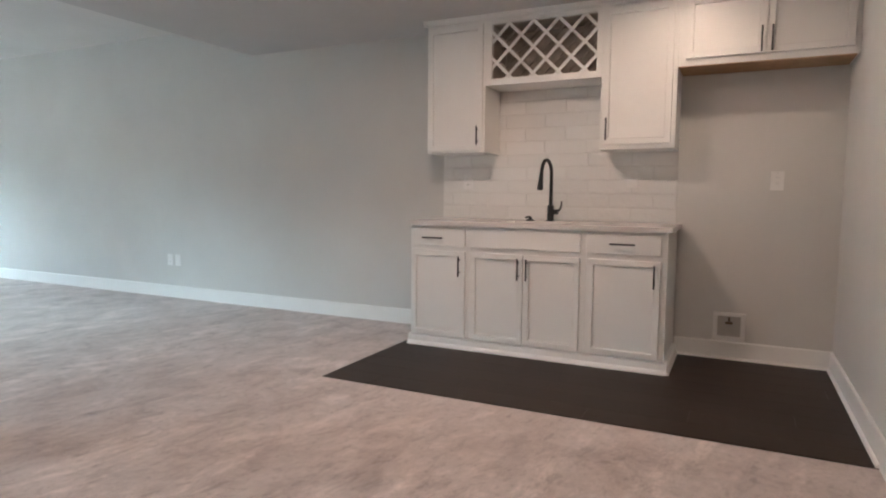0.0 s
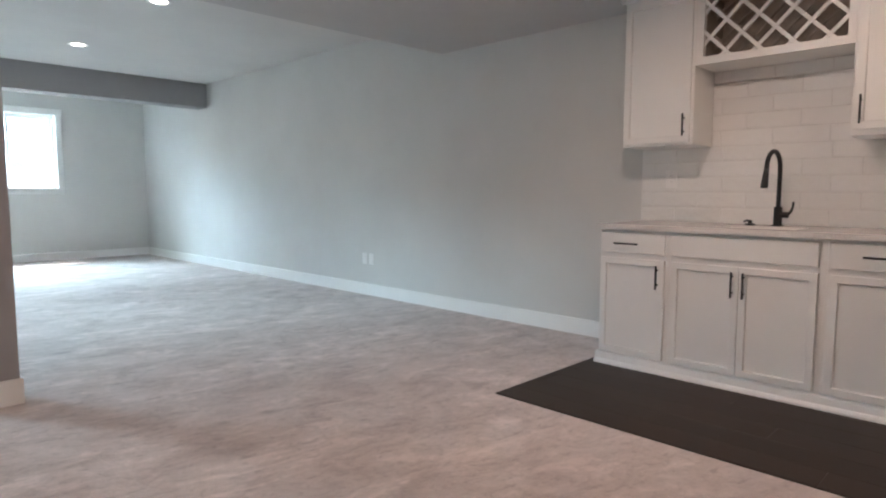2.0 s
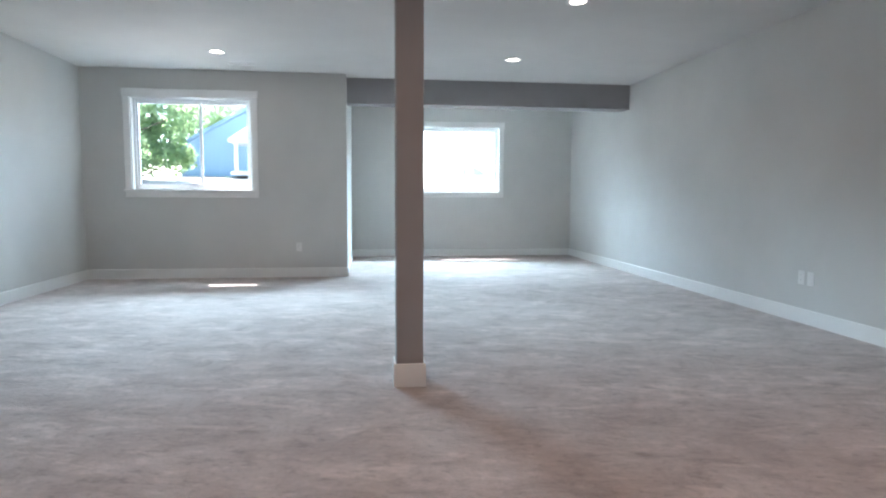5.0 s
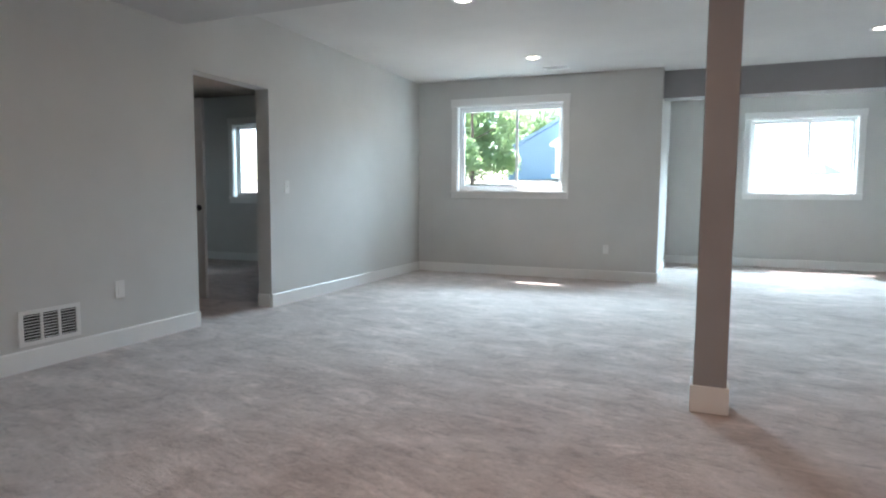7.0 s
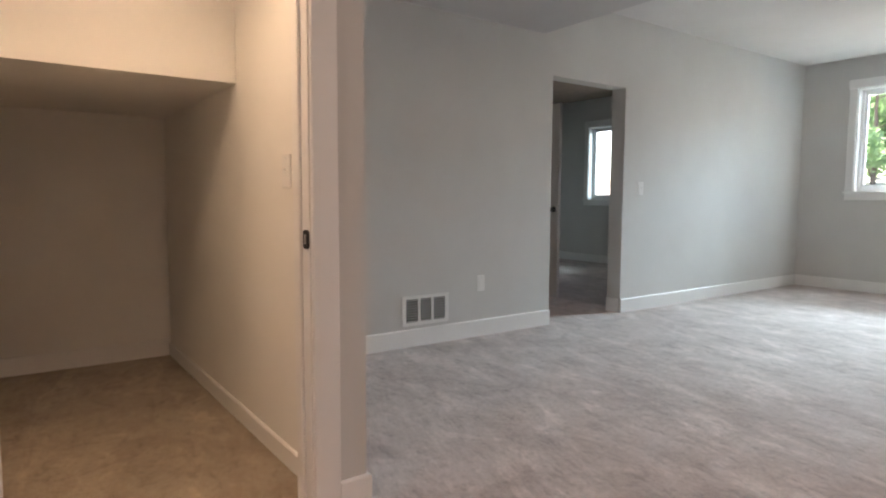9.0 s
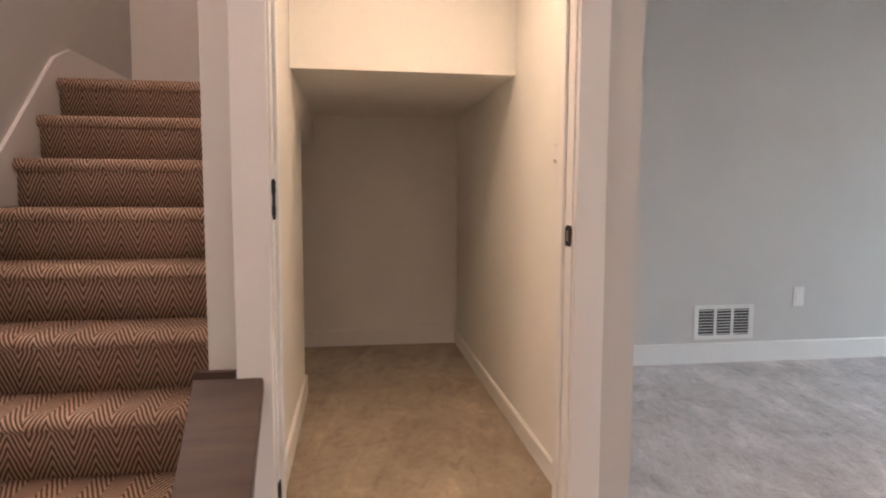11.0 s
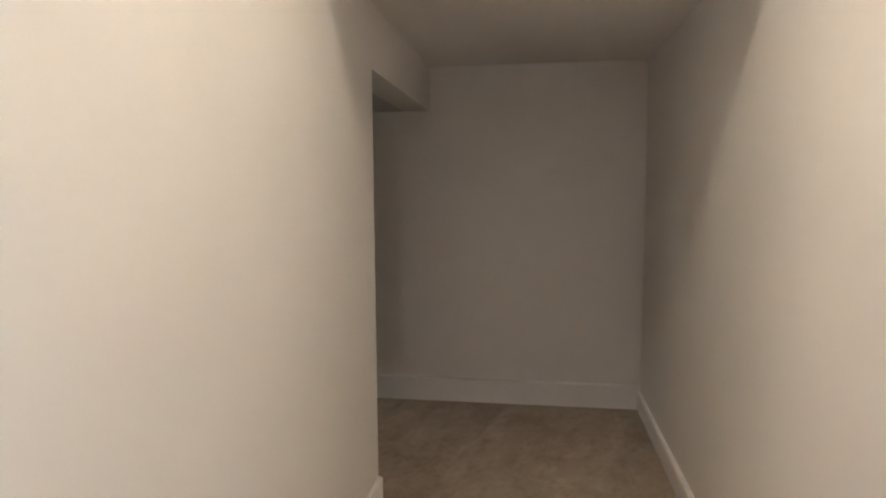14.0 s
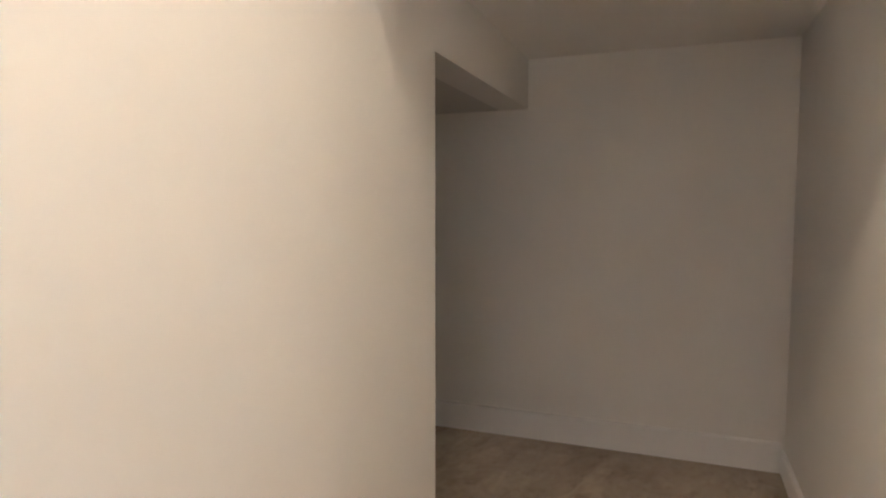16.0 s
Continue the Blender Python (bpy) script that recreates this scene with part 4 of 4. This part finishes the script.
def tree(m, height, spread, seed, label):
    rng = random.Random(seed)
    t = thing("tree", label, "tree", "trees behind the house")
    trunk = tube([(0, 0, 0), (0.05, 0.02, height * 0.25), (-0.06, 0.05, height * 0.5), (0.04, 0, height * 0.8)], [0.13, 0.10, 0.08, 0.04], 9)
    tips = []
    for k in range(9):
        a, z = rng.uniform(0, 6.28), height * rng.uniform(0.02, 0.65)
        r = spread * rng.uniform(0.5, 0.9)
        tip = Vector((r * math.cos(a), r * math.sin(a), z + height * rng.uniform(0.1, 0.25)))
        tips.append(tip)
        rod(trunk, (0, 0, z), tip, 0.035, 6)
    part("trunk", trunk, BARK, t)
    me = bpy.data.meshes.new("crown")
    verts, faces = [], []
    clumps = [Vector((0, 0, height * 0.9))] + tips + [tp * rng.uniform(0.5, 0.9) + Vector((0, 0, height * rng.uniform(-0.15, 0.2))) for tp in tips for _ in range(2)]
    for c in clumps:
        rad = spread * rng.uniform(0.25, 0.42)
        for _ in range(220):
            d = Vector((rng.gauss(0, 1), rng.gauss(0, 1), rng.gauss(0, 0.8))).normalized() * rad * rng.random() ** 0.45
            p = c + d
            p.z = max(p.z, 0.25 + 0.3 * rng.random())
            s = rng.uniform(0.10, 0.2)
            u = Vector((rng.gauss(0, 1), rng.gauss(0, 1), rng.gauss(0, 1))).normalized()
            w = u.orthogonal().normalized() * s * 0.55
            i = len(verts)
            verts += [p - u * s, p + w, p + u * s, p - w]
            faces.append((i, i + 1, i + 2, i + 3))
    me.from_pydata(verts, [], faces)
    me.materials.append(LEAF)
    cr = new("crown", me)
    cr.parent = t
    t.matrix_world = m


for k, (x, y, h, w) in enumerate([(-12.1, 38.0, 8.0, 3.0), (-15.3, 39.5, 9.0, 3.4), (-14.6, 43.5, 9.5, 3.2), (-18.6, 42.0, 10.0, 4.0), (-8.5, 62.0, 9.0, 4.0), (-15.0, 60.0, 9.5, 4.2)]):
    tree(pose(x, y, rise(y) - 0.05), h, w, k + 1, "leafy green tree in the yard beyond the window" if y < 50 else "leafy green tree behind the blue house")

um = thing("patio_umbrella", "pale teal patio umbrella standing in the yard", "umbrella", at=(4.95, 25.0, rise(25)))
bm = bmesh.new()
rod(bm, (0, 0, 0), (0, 0, 1.30), 0.03, 8)
part("pole", bm, WHITE_EXT, um)
bm = bmesh.new()
bmesh.ops.create_cone(bm, cap_ends=True, segments=8, radius1=0.68, radius2=0.03, depth=0.36, matrix=Matrix.Translation((0, 0, 1.28)))
part("canopy", bm, plain("teal_canvas", (0.05, 0.10, 0.11), 0.8), um)

# ---- pieces: tiles and planks ----
setting("backsplash_bed", boxes((XR - 0.003, XR, 0.846, 2.612, 0.904, 1.3945), (XR - 0.003, XR, 1.32, 2.137, 1.3945, 1.867)), GROUT, "pale grout bed of the tile backsplash", "backsplash")
bed = bpy.data.objects["backsplash_bed"]
TW, TH, GAP = 0.302, 0.0965, 0.0025
tile_mesh = {}


def cushion(w, h):
    """A glazed tile with a softly sloping border round its flat face."""
    bm = bmesh.new()
    e = min(0.012, 0.4 * h, 0.4 * w)
    rings = []
    for x, i in ((0.0065, 0), (0.0020, 0), (0.0, e)):
        rings.append([bm.verts.new((x, y, z)) for y, z in ((i, i), (w - i, i), (w - i, h - i), (i, h - i))])
    for a, b in zip(rings, rings[1:]):
        for k in range(4):
            bm.faces.new((a[k], a[(k + 1) % 4], b[(k + 1) % 4], b[k]))
    bm.faces.new(rings[0])
    bm.faces.new(rings[-1])
    bmesh.ops.recalc_face_normals(bm, faces=bm.faces)
    return bm


def tile_piece(y0, y1, z0, z1):
    key = (round(y1 - y0, 4), round(z1 - z0, 4))
    if key not in tile_mesh:
        bm = cushion(*key)
        me = bpy.data.meshes.new("tile")
        bm.to_mesh(me)
        bm.free()
        me.materials.append(TILE)
        tile_mesh[key] = me
    o = new("tile", tile_mesh[key])
    o.parent = bed
    rng = random.Random(int(y0 * 1000) * 7 + int(z0 * 1000))
    o.matrix_world = pose(XR - 0.0095, y0, z0, 0, rng.uniform(-0.5, 0.5), rng.uniform(-0.35, 0.35))


row = 0
z = 0.905
while z < 1.86:
    z1 = min(z + TH, 1.865)
    ya, yb = (0.848, 2.610) if z1 < 1.40 else (1.322, 2.135)
    if z < 1.39 < z1:
        z1 = 1.393
    y = ya - (0.0 if row % 2 == 0 else TW / 2)
    while y < yb:
        a, b = max(y, ya), min(y + TW, yb)
        if b - a > 0.02:
            tile_piece(a, b, z, z1)
        y += TW + GAP
    z = z1 + GAP
    row += 1

setting("dark_floor", boxes((2.99, XR, YS, 2.655, 0.0, 0.0015)), SLOT, "dark underlay of the bar floor", "floor")
df = bpy.data.objects["dark_floor"]
plank_mesh = {}
PW, PL = 0.1777, 1.22
k = 0
x = 2.992
while x < XR - 0.02:
    x1 = min(x + PW, XR)
    y = YS - (k * 0.47) % PL
    while y < 2.653:
        a, b = max(y, YS), min(y + PL, 2.653)
        if b - a > 0.02:
            key = (round(x1 - x - 0.0012, 4), round(b - a - 0.0012, 4))
            if key not in plank_mesh:
                bm = boxes((0, key[0], 0, key[1], 0, 0.0045), bevel=0.0008)
                me = bpy.data.meshes.new("plank")
                bm.to_mesh(me)
                bm.free()
                me.materials.append(DARKPLANK)
                plank_mesh[key] = me
            o = new("plank", plank_mesh[key])
            o.parent = df
            o.location = (x, a, 0.0015)
        y += PL
    x = x1
    k += 1
